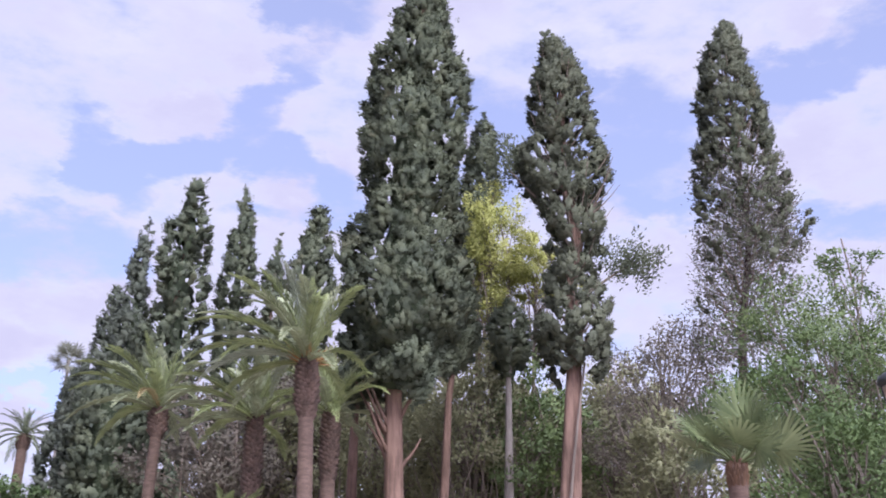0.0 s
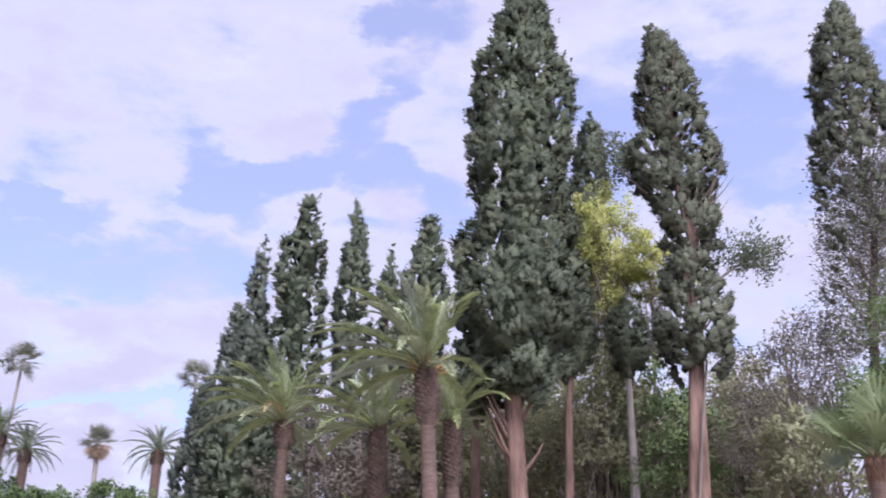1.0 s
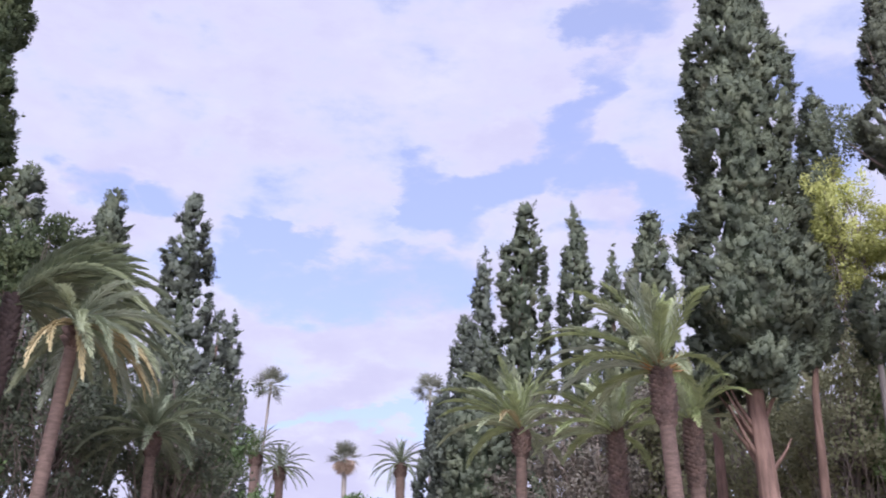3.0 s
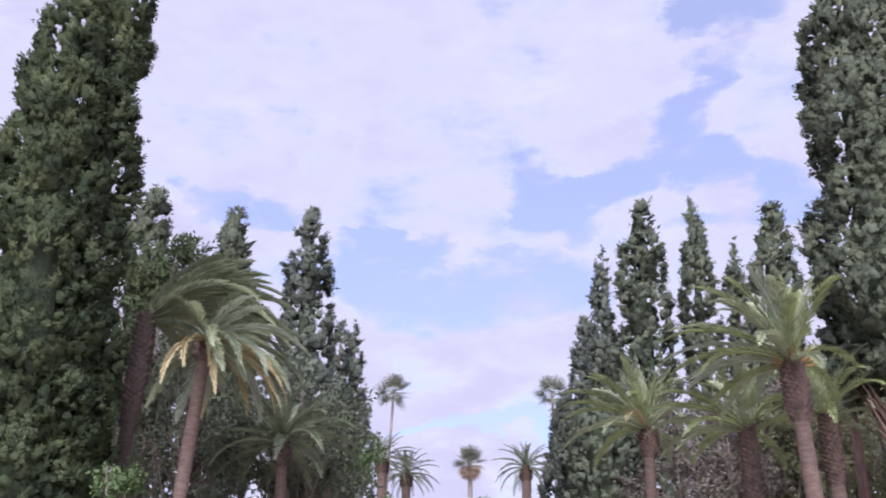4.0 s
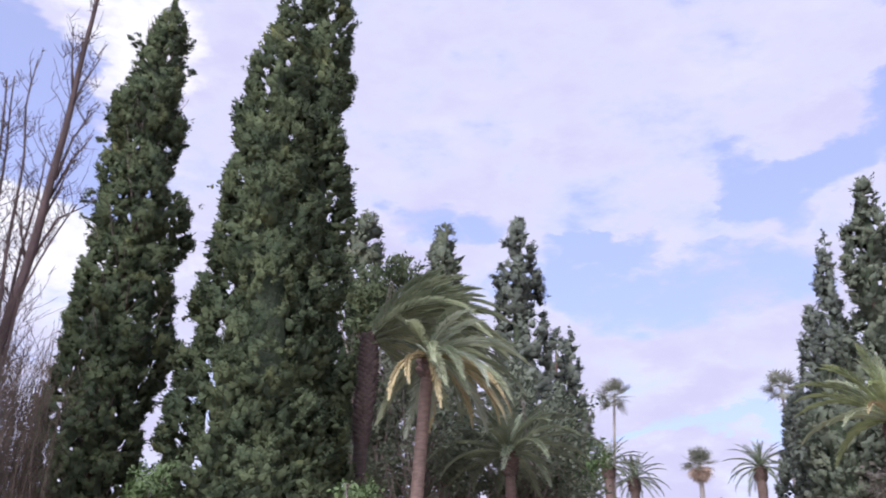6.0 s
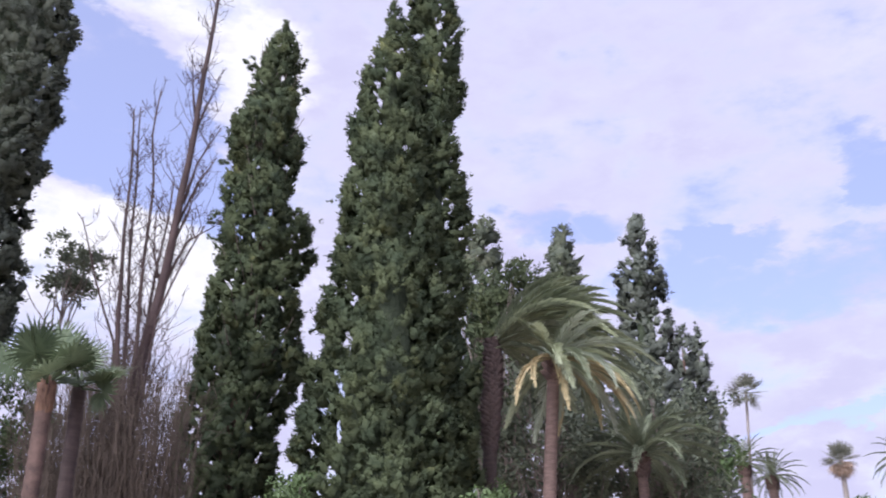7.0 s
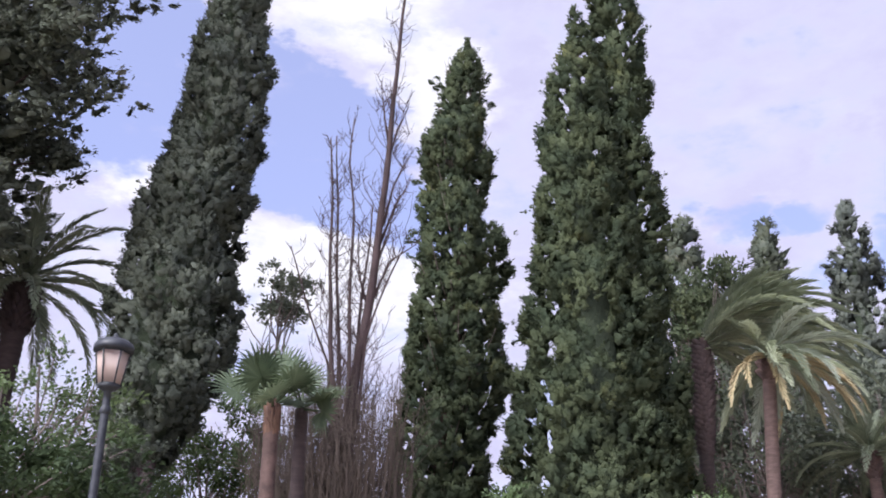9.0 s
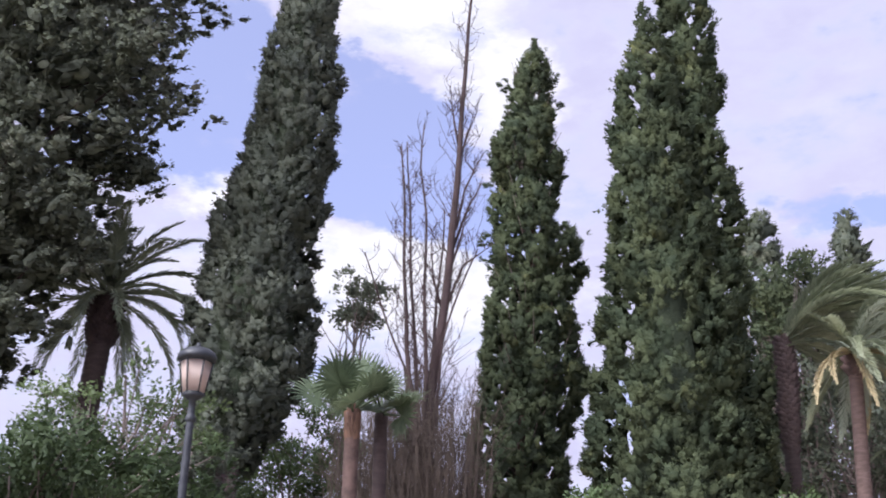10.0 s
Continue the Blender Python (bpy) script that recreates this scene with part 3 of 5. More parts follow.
def frond_mesh(name, length, start, bend, leaflet, pairs, mat, seed, lay=0.0):
    """A feather leaf from the origin out along +x that starts at an angle and bends down; lay: leaflets blown to one side."""
    rng = np.random.default_rng(seed)
    m = 14
    s = np.linspace(0, 1, m)
    ang = np.radians(start - bend * s ** 1.25)
    step = length / (m - 1)
    x = np.concatenate([[0], np.cumsum(np.cos(ang[:-1]) * step)])
    z = np.concatenate([[0], np.cumsum(np.sin(ang[:-1]) * step)])
    y = lay * length * 0.25 * s ** 2
    mid = np.stack([x, y, z], 1)
    soup = tube(Soup(), mid, 0.024 * (1 - 0.9 * s) * length / 2.6 + 0.003, 5, cap=False)
    t = np.repeat(np.linspace(0.08, 0.99, pairs), 2) + rng.normal(0, 0.004, pairs * 2)
    sign = np.tile([1.0, -1.0], pairs)
    base = np.stack([np.interp(t, s, mid[:, i]) for i in range(3)], 1)
    a = np.radians(start - bend * np.clip(t, 0, 1) ** 1.25)
    fwd = np.stack([np.cos(a), 0 * a, np.sin(a)], 1)
    up = np.stack([-np.sin(a), 0 * a, np.cos(a)], 1)
    lean = np.radians(rng.normal(38, 5, len(t)) - 18 * t)
    side = np.stack([0 * a, sign, 0 * a], 1)
    d = unit(fwd * np.cos(lean)[:, None] + side * np.sin(lean)[:, None] + up * rng.normal(0.34, 0.1, len(t))[:, None])
    ln = leaflet * (0.35 + 0.75 * np.sin(np.clip(t * 1.05, 0, 1) * np.pi) ** 0.7) * rng.uniform(0.85, 1.1, len(t))
    wd = 0.0118 * length / 2.6 * np.ones(len(t))
    across = unit(np.cross(d, up))
    sag = np.array([0, 0, -1.0]) * (ln * 0.2)[:, None] + np.array([0, 1.0, 0]) * (lay * ln * 0.35)[:, None]
    p1 = base + d * ln[:, None] * 0.45
    v = np.stack([base, p1 + across * wd[:, None], base + d * ln[:, None] + sag, p1 - across * wd[:, None]], 1)
    k = np.arange(len(t))[:, None] * 4
    soup.add(v, np.stack([np.concatenate([k, k + 1, k + 2], 1), np.concatenate([k, k + 2, k + 3], 1)], 1))
    return soup.mesh(name, mat)


def palm_trunk(tree, height, r0, r1, lean, boots, bark, boot_r, rng, boot_mat=None):
    """A ringed trunk with a rough top of old leaf bases."""
    n = max(20, int(height / 0.07))
    z = np.linspace(0, height, n)
    s = z / height
    rad = (r0 + (r1 - r0) * s) * (1 + 0.35 * np.exp(-z / 0.35)) * (1 + 0.035 * np.where(np.arange(n) % 2, 1, -1))
    p = np.stack([lean[0] * s ** 1.3, lean[1] * s ** 1.3, z], 1)
    part("trunk", tube(Soup(), p, rad, 14), bark, tree, "", True)
    if boots:
        soup = Soup()
        k = int(boots * boot_r * 2 * math.pi / (0.0022 if boot_mat else 0.014))
        g = np.arange(k)
        zz = height - boots + boots * (g + 0.5) / k * 1.06
        a = g * 2.39996 + rng.normal(0, 0.08, k)
        q = (zz - (height - boots)) / boots
        rr = np.interp(q, [0, 0.25, 0.8, 1.06], [r1 * 0.95, boot_r, boot_r * 1.02, boot_r * (0.4 if boot_mat else 0.7)])
        ss = np.clip(zz / height, 0, 1.05)
        for i in range(k):
            o = np.array([math.cos(a[i]), math.sin(a[i]), 0])
            w = np.array([-o[1], o[0], 0])
            c = np.array([lean[0] * ss[i] ** 1.3, lean[1] * ss[i] ** 1.3, zz[i]])
            h, wd, dep = (0.2, 0.02, rng.uniform(0.0, 0.022)) if boot_mat else (0.15, 0.085, rng.uniform(0.03, 0.1))
            b = [c + o * rr[i] * 0.75 + w * wd - [0, 0, h * 0.6], c + o * rr[i] * 0.75 - w * wd - [0, 0, h * 0.6],
                 c + o * (rr[i] + dep) + w * wd * 0.55 + [0, 0, h * 0.4], c + o * (rr[i] + dep) - w * wd * 0.55 + [0, 0, h * 0.4],
                 c + o * rr[i] * 0.7 + w * wd * 0.6 + [0, 0, h * 0.55], c + o * rr[i] * 0.7 - w * wd * 0.6 + [0, 0, h * 0.55]]
            soup.add(b, [(0, 2, 3), (0, 3, 1), (2, 4, 5), (2, 5, 3), (0, 4, 2), (1, 3, 5)])
        part("boot_sheath", soup, boot_mat or (BOOT_DARK if bark == PALM_BARK_DARK else BOOT), tree, "rough dark stubs of cut leaf stalks")
    return np.array([lean[0], lean[1], height])


FRONDS = {}


def date_palm(x, y, height, label, seed, length=2.6, count=46, r=0.21, boots=1.3, boot_r=0.32, lean=(0, 0), wind=None, mats=None, bark=None,
              dry=0, lay=0.0, pairs=72, low=8.0, high=84.0, fruit=False, group="date palms along the avenue"):
    """A feather palm; wind: the azimuth to which its leaves are blown, and how strongly."""
    rng = np.random.default_rng(seed)
    mats = mats or (FROND,)
    tree = thing("date_palm", x, y, 0, label, "palm tree", group)
    head = palm_trunk(tree, height, r * 1.1, r * 0.9, lean, boots, bark or PALM_BARK, boot_r, rng)
    if fruit:
        a = np.arange(5) * 1.2566
        way = np.stack([np.cos(a), np.sin(a), 0 * a + 0.35], 1)
        part("fruit_stalk", sprigs(Soup(), np.repeat(head[None], 5, 0) + way * 0.1, way, 14, 0.5, 0.018, 0.28, 0.03, rng), FRUIT, tree, "orange fruit stalks")
    starts = [high + (low - high) * k / 5 for k in range(6)]
    for i in range(count + dry):
        dead = i >= count
        s = 4 if dead else min(5, int((i + 0.5) / count * 5.4))
        mat = FROND_DRY if dead else mats[int(rng.integers(len(mats)))]
        kind = int(rng.integers(2))
        key = (s, kind, dead, round(length, 2), mat.name, lay, pairs, low, high)
        if key not in FRONDS:
            FRONDS[key] = frond_mesh("frond", length * (0.68, 0.88, 1.03, 1.05, 1.0, 0.85)[s], starts[s] + 4 * kind, (30, 44, 58, 66, 64, 46)[s] + 8 * kind,
                                     (0.24 if dead else 0.34) * length / 2.6, pairs, mat, 31 * s + kind, lay)
        a = i * 137.508 + rng.normal(0, 9)
        if wind is not None and (s > 0 or wind[1] > 1):
            gap = (a - wind[0] + 180) % 360 - 180
            a = wind[0] + gap * (1 - wind[1] * 0.55)
        ob = new("frond", FRONDS[key])
        ob.parent = tree
        ob.matrix_local = pose(head[0], head[1], head[2] + 0.1 * (5 - s) / 5) @ pose(0, 0, 0, rng.normal(0, 7), rng.normal(0, 5), a)
        if dead:
            tagged(ob, "dry yellow drooping palm frond")
    return tree


def fan_mesh(name, stalk, blade, start, segs, mat, seed, width=0.03):
    """A fan leaf: a stalk from the origin along +x at an angle, and a round pleated blade split into strips."""
    rng = np.random.default_rng(seed)
    a0 = radians(start)
    s = np.linspace(0, 1, 6)
    ang = a0 - radians(22) * s
    x = np.concatenate([[0], np.cumsum(np.cos(ang[:-1]) * stalk / 5)])
    z = np.concatenate([[0], np.cumsum(np.sin(ang[:-1]) * stalk / 5)])
    soup = tube(Soup(), np.stack([x, 0 * x, z], 1), 0.016 * (1.2 - 0.5 * s), 5, cap=False)
    hub = np.array([x[-1], 0, z[-1]])
    tilt = ang[-1] + radians(16)
    fwd = np.array([math.cos(tilt), 0, math.sin(tilt)])
    up = np.array([-math.sin(tilt), 0, math.cos(tilt)])
    right = np.array([0, 1.0, 0])
    w = np.linspace(-2.45, 2.45, segs) + rng.normal(0, 0.02, segs)
    d = fwd * np.cos(w)[:, None] + right * np.sin(w)[:, None] + up * 0.18
    d = unit(d)
    ln = (blade * (0.78 + 0.22 * np.cos(w)) * rng.uniform(0.92, 1.06, segs))[:, None]
    across = unit(np.cross(d, up))
    fold = up * 0.012
    sag = np.array([0, 0, -1.0]) * (rng.uniform(0.02, 0.4, segs)[:, None] ** 1.5 * ln)
    k1, k2 = hub + d * ln * 0.4, hub + d * ln * 0.7
    v = np.stack([np.repeat(hub[None], segs, 0), k1 + across * width * 1.25 + fold, k1 - across * width * 1.25 + fold, k2 + across * width * 0.8, k2 - across * width * 0.8, hub + d * ln + sag], 1)
    k = np.arange(segs)[:, None] * 6
    tri = [(0, 1, 2), (1, 3, 4), (1, 4, 2), (3, 5, 4)]
    soup.add(v, np.concatenate([np.concatenate([k + q for q in t], 1) for t in tri]))
    return soup.mesh(name, mat)


FANS = {}


def fan_palm(x, y, height, label, seed, stalk=0.7, blade=0.75, count=30, r=0.17, lean=(0, 0), mat=None, segs=30, skirt=0, bark=None, boots=0.8, low=-40.0,
             group="fan palms", width=0.03, name="fan_palm", twist=42):
    rng = np.random.default_rng(seed)
    mat = mat or FAN
    tree = thing(name, x, y, 0, label, "palm tree", group)
    head = palm_trunk(tree, height, r * 1.15, r, lean, boots, bark or PALM_BARK, r * 1.08, rng, SHAG)
    for i in range(count + skirt):
        dead = i >= count
        q = (i + 0.5) / count
        start = 82 - (82 - low) * q if not dead else rng.uniform(-75, -30)
        start = 20 * round(start / 20)
        key = (start, round(stalk, 2), round(blade, 2), segs, SKIRT.name if dead else mat.name)
        if key not in FANS:
            FANS[key] = fan_mesh("leaf", stalk * (1.0 if not dead else 0.8), blade, start, segs, SKIRT if dead else mat, len(FANS), width)
        ob = new("leaf", FANS[key])
        ob.parent = tree
        ob.matrix_local = pose(*head, rng.normal(0, twist), rng.normal(0, 8), i * 137.508 + rng.normal(0, 10))
        if dead:
            tagged(ob, "dead brown hanging fan leaf")
    return tree


def bough(soup, a, b, r0, r1, rng, bow=0.12, segs=6, steps=6):
    s = np.linspace(0, 1, steps)[:, None]
    a, b = np.asarray(a, float), np.asarray(b, float)
    ln = np.linalg.norm(b - a)
    p = a + (b - a) * s + np.sin(s * np.pi) * rng.normal(0, bow * ln * 0.5, 3) + np.array([0, 0, -1.0]) * np.sin(s * np.pi) * bow * ln * 0.3
    return tube(soup, p, r0 + (r1 - r0) * s[:, 0], segs, cap=False)


def broadleaf(x, y, centre, radii, label, seed, mat, clusters=70, leaves=217, leaf=0.08, size=0.42, trunk=0.13, bark=None, base=None, category="tree",
              name="leafy_tree", group="", stems=1):
    """A leafy tree or shrub: stems, boughs to each cluster, and the leaves round the bough ends. centre and radii of the crown are seen from the trunk's foot."""
    rng = np.random.default_rng(seed)
    tree = thing(name, x, y, 0, label, category, group)
    c = np.asarray(centre, float)
    d = unit(rng.normal(0, 1, (clusters, 3)))
    rad = rng.uniform(0.35, 1, (clusters, 1)) ** 0.6
    wob = 1 + 0.22 * np.sin(d[:, :1] * 5 + seed) + 0.18 * np.sin(d[:, 2:] * 7 + seed * 2)
    ends = c + d * rad * wob * np.asarray(radii, float)
    ends[:, 2] = np.maximum(ends[:, 2], 0.25)
    soup = Soup()
    fork = base if base is not None else max(0.3, (c[2] - radii[2]) * 0.9)
    feet = [np.array([rng.normal(0, 0.25 * (stems > 1)), rng.normal(0, 0.25 * (stems > 1)), 0]) for _ in range(stems)]
    forks = []
    for k, foot in enumerate(feet):
        top = np.array([c[0] * 0.6 + foot[0] * 2.0, c[1] * 0.6 + foot[1] * 2.0, fork])
        forks.append(top)
        bough(soup, foot, top, trunk, trunk * 0.7, rng, 0.05, 9, 7)
        bough(soup, top, c + foot + [0, 0, radii[2] * 0.75], trunk * 0.7, 0.015, rng, 0.08, 7, 7)
    for k, e in enumerate(ends):
        t0 = forks[k % stems]
        q = rng.uniform(0.0, 0.7)
        start = t0 * (1 - q) + (c + [0, 0, radii[2] * 0.6]) * q
        if start[2] > e[2]:
            start = t0 + (start - t0) * 0.3
        bough(soup, start, e, trunk * 0.28, 0.008, rng, 0.15, 4, 5)
    part("trunk", soup, bark or BARK_GREY, tree, "", True)
    way = unit(ends - c) + np.array([0, 0, 0.25])
    pts = np.repeat(ends, 7, 0) + rng.normal(0, size * 0.55, (clusters * 7, 3)) * np.array([1, 1, 0.7])
    soup = sprigs(Soup(), pts, np.repeat(way, 7, 0), max(1, leaves // 7), leaf, leaf * 0.26, 0.85, size * 0.22, rng, 0.0, unit(pts - np.repeat(ends, 7, 0)) * 0.8 + np.repeat(way, 7, 0) * 0.6)
    part("crown", soup, mat, tree)
    return tree

# ---------------------------------------------------------------- ground
def build_ground():
    soup = Soup()
    v, f = [], []
    rings = [0, 4, 8, 14, 22, 32, 45, 65, 100, 180, 400, 1000, 2500]
    segs = 48
    rng = np.random.default_rng(5)
    for r in rings:
        for s in range(segs):
            w = 2 * math.pi * s / segs
            v.append((r * math.cos(w), r * math.sin(w), rng.uniform(-0.04, 0.0) if 4 < r < 100 else 0.0))
    for i in range(len(rings) - 1):
        for s in range(segs):
            k = (s + 1) % segs
            f += [(i * segs + s, (i + 1) * segs + k, i * segs + k), (i * segs + s, (i + 1) * segs + s, (i + 1) * segs + k)]
    soup.add(v, f)
    ob = new("ground", soup.mesh("ground", GROUND, True))
    tagged(ob, "unseen ground of grass and dry earth, paled to bounce light up", "ground", "", "structure")


build_ground()

# ---------------------------------------------------------------- the tall cypresses beside the walker
NEAR = dict(spacing=0.185, size=0.17, leaf=0.08, bough_out=0.42, core=0.74)
cypress(27.0, 2.22, [(8.1, -0.23, 0.84), (8.3, -0.24, 1.26), (8.6, -0.16, 1.57), (9.1, -0.06, 1.75), (9.7, -0.01, 1.83), (10.5, -0.01, 1.82), (11.3, -0.02, 1.81), (12.0, -0.00, 1.76), (12.5, 0.05, 1.69), (13.1, 0.12, 1.61), (13.8, 0.10, 1.52), (14.3, 0.04, 1.52), (15.0, 0.08, 1.51), (15.5, 0.12, 1.47), (16.2, 0.20, 1.53), (16.9, 0.33, 1.60), (17.5, 0.31, 1.55), (18.1, 0.21, 1.41), (18.6, 0.31, 1.24), (19.1, 0.33, 1.05), (19.7, 0.36, 0.92), (20.8, 0.43, 0.76), (21.5, 0.44, 0.57), (22.3, 0.42, 0.33), (23.2, 0.42, 0.04)], "tall dense dark green cypress on a bare reddish trunk", 1, stems=((0, 0, 1.0),), trunk=0.30, snags=9, ragged=0.07, bough_gap=1.0, bough_out=0.62)
cypress(30.0, 0.24, [(9.2, 0.35, 0.17), (9.5, 0.40, 0.37), (9.9, 0.50, 0.54), (10.6, 0.57, 0.69), (11.4, 0.58, 0.67), (12.1, 0.64, 0.57), (12.8, 0.67, 0.39), (13.6, 0.68, 0.27)], "dark cypress pressed against a larger one", 2, trunk=0.2)
cypress(36.0, -2.07, [(15.1, -0.00, 0.57), (16.5, 0.06, 0.70), (17.9, 0.10, 0.76), (19.1, 0.13, 0.72), (20.1, 0.19, 0.63), (21.0, 0.29, 0.47), (21.5, 0.29, 0.26), (21.8, 0.30, 0.07)], "narrow dark cypress behind taller ones", 3, trunk=0.18)
twin = cypress(27.0, -6.32, [(8.8, 0.58, 0.67), (8.9, 0.63, 0.87), (9.3, 0.67, 1.08), (9.9, 0.66, 1.09), (10.5, 0.61, 0.94), (11.2, 0.55, 0.81), (11.9, 0.71, 0.90), (12.5, 0.82, 1.07), (13.0, 0.76, 1.07), (13.6, 0.67, 1.07), (14.2, 0.57, 1.26), (14.6, 0.46, 1.36), (15.1, 0.37, 1.32), (15.5, 0.42, 1.24), (16.0, 0.45, 1.09), (16.6, 0.45, 1.00), (17.0, 0.39, 1.00), (17.5, 0.33, 0.86), (18.0, 0.42, 0.71), (18.5, 0.33, 0.52), (18.9, 0.27, 0.45), (19.2, 0.15, 0.30), (19.5, 0.06, 0.07)], "cypress with a thin see-through middle on twin reddish stems", 4, CYPRESS_OLIVE, ragged=0.07, core=0.5, twiggy=True,
        gaps=((8.0, 10.0, 0.2), (10.0, 13.8, 0.62), (13.8, 16.5, 0.2), (16.5, 20, 0.03)), stems=((-0.2, 0, 0.8), (0.16, 0.05, 0.62), (0.34, 0.2, 0.26)), trunk=0.26)
cypress(32.0, -16.76, [(10.2, -0.02, 1.31), (11.1, 0.07, 1.54), (12.0, 0.20, 1.67), (12.9, 0.42, 1.70), (13.9, 0.63, 1.77), (14.7, 0.65, 1.71), (15.7, 0.57, 1.60), (16.7, 0.45, 1.46), (17.5, 0.46, 1.33), (18.2, 0.57, 1.32), (18.9, 0.56, 1.24), (19.7, 0.50, 1.05), (20.4, 0.42, 0.83), (21.1, 0.42, 0.70), (21.6, 0.48, 0.56), (22.2, 0.53, 0.34), (22.4, 0.55, 0.08)], "half-dead cypress with a sparse greyish brown crown", 5, CYPRESS_OLIVE, ragged=0.07, core=0.5, dry_below=16.2, twiggy=True,
        gaps=((6, 13.5, 0.86), (13.5, 17.5, 0.42), (17.5, 30, 0.05)), trunk=0.2, bark=BARK_RED)
cypress(32.0, -3.63, [(9.8, 0.10, 0.19), (10.1, 0.10, 0.31), (10.7, 0.16, 0.67), (11.4, 0.16, 0.73), (12.1, 0.13, 0.46), (12.6, 0.09, 0.09)], "small dark cypress top on a straight grey trunk", 61, CYPRESS, trunk=0.24, bark=BARK_PALE, ragged=0.15, gaps=((8, 17, 0.2),))
cypress(31.0, 4.88, [(8.4, 0.01, 0.23), (8.7, 0.01, 0.39), (10.8, 0.09, 0.53), (13.1, 0.13, 0.09)], "slender cypress trunk behind date palms", 6, trunk=0.24)
cypress(23.0, 47.68, [(0.8, -0.01, 1.38), (5.7, -0.01, 1.38), (6.6, -0.01, 1.36), (7.6, -0.00, 1.31), (8.4, -0.01, 1.24), (9.2, -0.03, 1.18), (10.1, -0.06, 1.11), (11.0, -0.05, 1.06), (11.8, 0.02, 1.05), (12.6, 0.11, 1.05), (13.2, 0.10, 0.99), (14.0, 0.10, 0.93), (14.7, 0.10, 0.86), (15.3, 0.16, 0.85), (16.0, 0.19, 0.80), (16.7, 0.23, 0.77), (17.4, 0.24, 0.73), (18.1, 0.20, 0.65), (18.9, 0.16, 0.69), (19.6, 0.17, 0.37), (20.3, 0.21, 0.05)], "tall dense green cypress clothed to the ground", 7, CYPRESS_GREEN, ragged=0.07, **NEAR)
cypress(22.2, 49.87, [(0.8, -0.01, 1.85), (6.1, -0.01, 1.85), (6.9, -0.05, 1.80), (7.7, -0.05, 1.69), (8.3, -0.05, 1.59), (9.0, -0.05, 1.50), (9.7, -0.06, 1.42), (10.4, -0.08, 1.36), (11.1, -0.04, 1.28), (11.8, -0.04, 1.22), (12.7, -0.03, 1.16), (13.3, -0.02, 1.07), (14.1, 0.04, 0.95), (14.9, 0.00, 0.88), (15.6, 0.03, 0.76), (16.1, 0.04, 0.68), (16.6, 0.08, 0.52), (17.0, 0.07, 0.39), (17.4, 0.03, 0.26), (17.8, 0.06, 0.19), (18.1, 0.07, 0.04)], "dense green cypress grown into its taller neighbour", 8, CYPRESS_GREEN, ragged=0.07, **NEAR)
cypress(29.0, 58.43, [(0.8, -0.00, 1.47), (7.6, -0.00, 1.47), (8.6, 0.09, 1.53), (9.4, 0.23, 1.54), (10.1, 0.45, 1.61), (10.6, 0.36, 1.59), (11.2, 0.38, 1.51), (11.8, 0.48, 1.47), (12.3, 0.37, 1.35), (13.0, 0.54, 1.27), (13.7, 0.67, 1.37), (14.4, 0.62, 1.35), (15.0, 0.54, 1.36), (15.5, 0.37, 1.30), (16.0, 0.29, 1.20), (16.6, 0.45, 1.11), (17.1, 0.49, 1.26), (17.5, 0.49, 1.30), (18.0, 0.49, 1.21), (18.4, 0.52, 1.04), (18.9, 0.55, 0.94), (19.4, 0.49, 0.93), (20.0, 0.48, 0.78), (20.5, 0.67, 0.65), (21.1, 0.79, 0.50), (21.6, 0.78, 0.32), (22.1, 0.83, 0.10)], "ragged dark cypress with sky showing through", 9, CYPRESS_GREEN, ragged=0.07, gaps=((0.8, 22, 0.13),), twiggy=True, core=0.9, spurs=((20.2, -1, 0.25, 0.2), (20.4, 1, 0.2, 0.16), (19.4, 1, 0.3, 0.14), (14.6, -1, 0.35, 0.22), (13.9, -1, 0.3, 0.2), (11.3, 1, 0.3, 0.2), (16.7, -1, 0.25, 0.2)))
cypress(20.0, 74.57, [(5.5, 0.02, 0.40), (5.8, 0.02, 0.62), (6.2, 0.07, 0.87), (6.6, 0.13, 1.04), (7.0, 0.23, 1.18), (7.4, 0.26, 1.20), (7.9, 0.30, 1.21), (8.4, 0.33, 1.26), (8.8, 0.33, 1.29), (9.3, 0.30, 1.22), (9.8, 0.30, 1.16), (10.3, 0.32, 1.11), (10.7, 0.40, 1.13), (11.1, 0.49, 1.14), (11.5, 0.53, 1.09), (12.0, 0.58, 1.07), (12.4, 0.65, 1.10), (12.8, 0.69, 1.06), (13.3, 0.74, 1.03), (13.8, 0.79, 1.03), (14.3, 0.81, 1.01), (14.7, 0.81, 0.93), (15.2, 0.83, 0.83), (15.7, 0.93, 0.79), (16.2, 1.01, 0.75), (16.7, 1.08, 0.68), (17.1, 1.10, 0.54), (17.5, 1.10, 0.33), (17.9, 1.13, 0.04)], "leaning dense dark cypress on forked trunks", 10, CYPRESS_DEEP, ragged=0.05, spacing=0.15, size=0.14, leaf=0.065, leaves=18, bough_out=0.26, bough_gap=0.7, core=0.9, stems=((-0.15, 0, 0.7), (0.12, 0.1, 0.7), (0.3, -0.1, 0.6)), trunk=0.24, bark=BARK_RED)



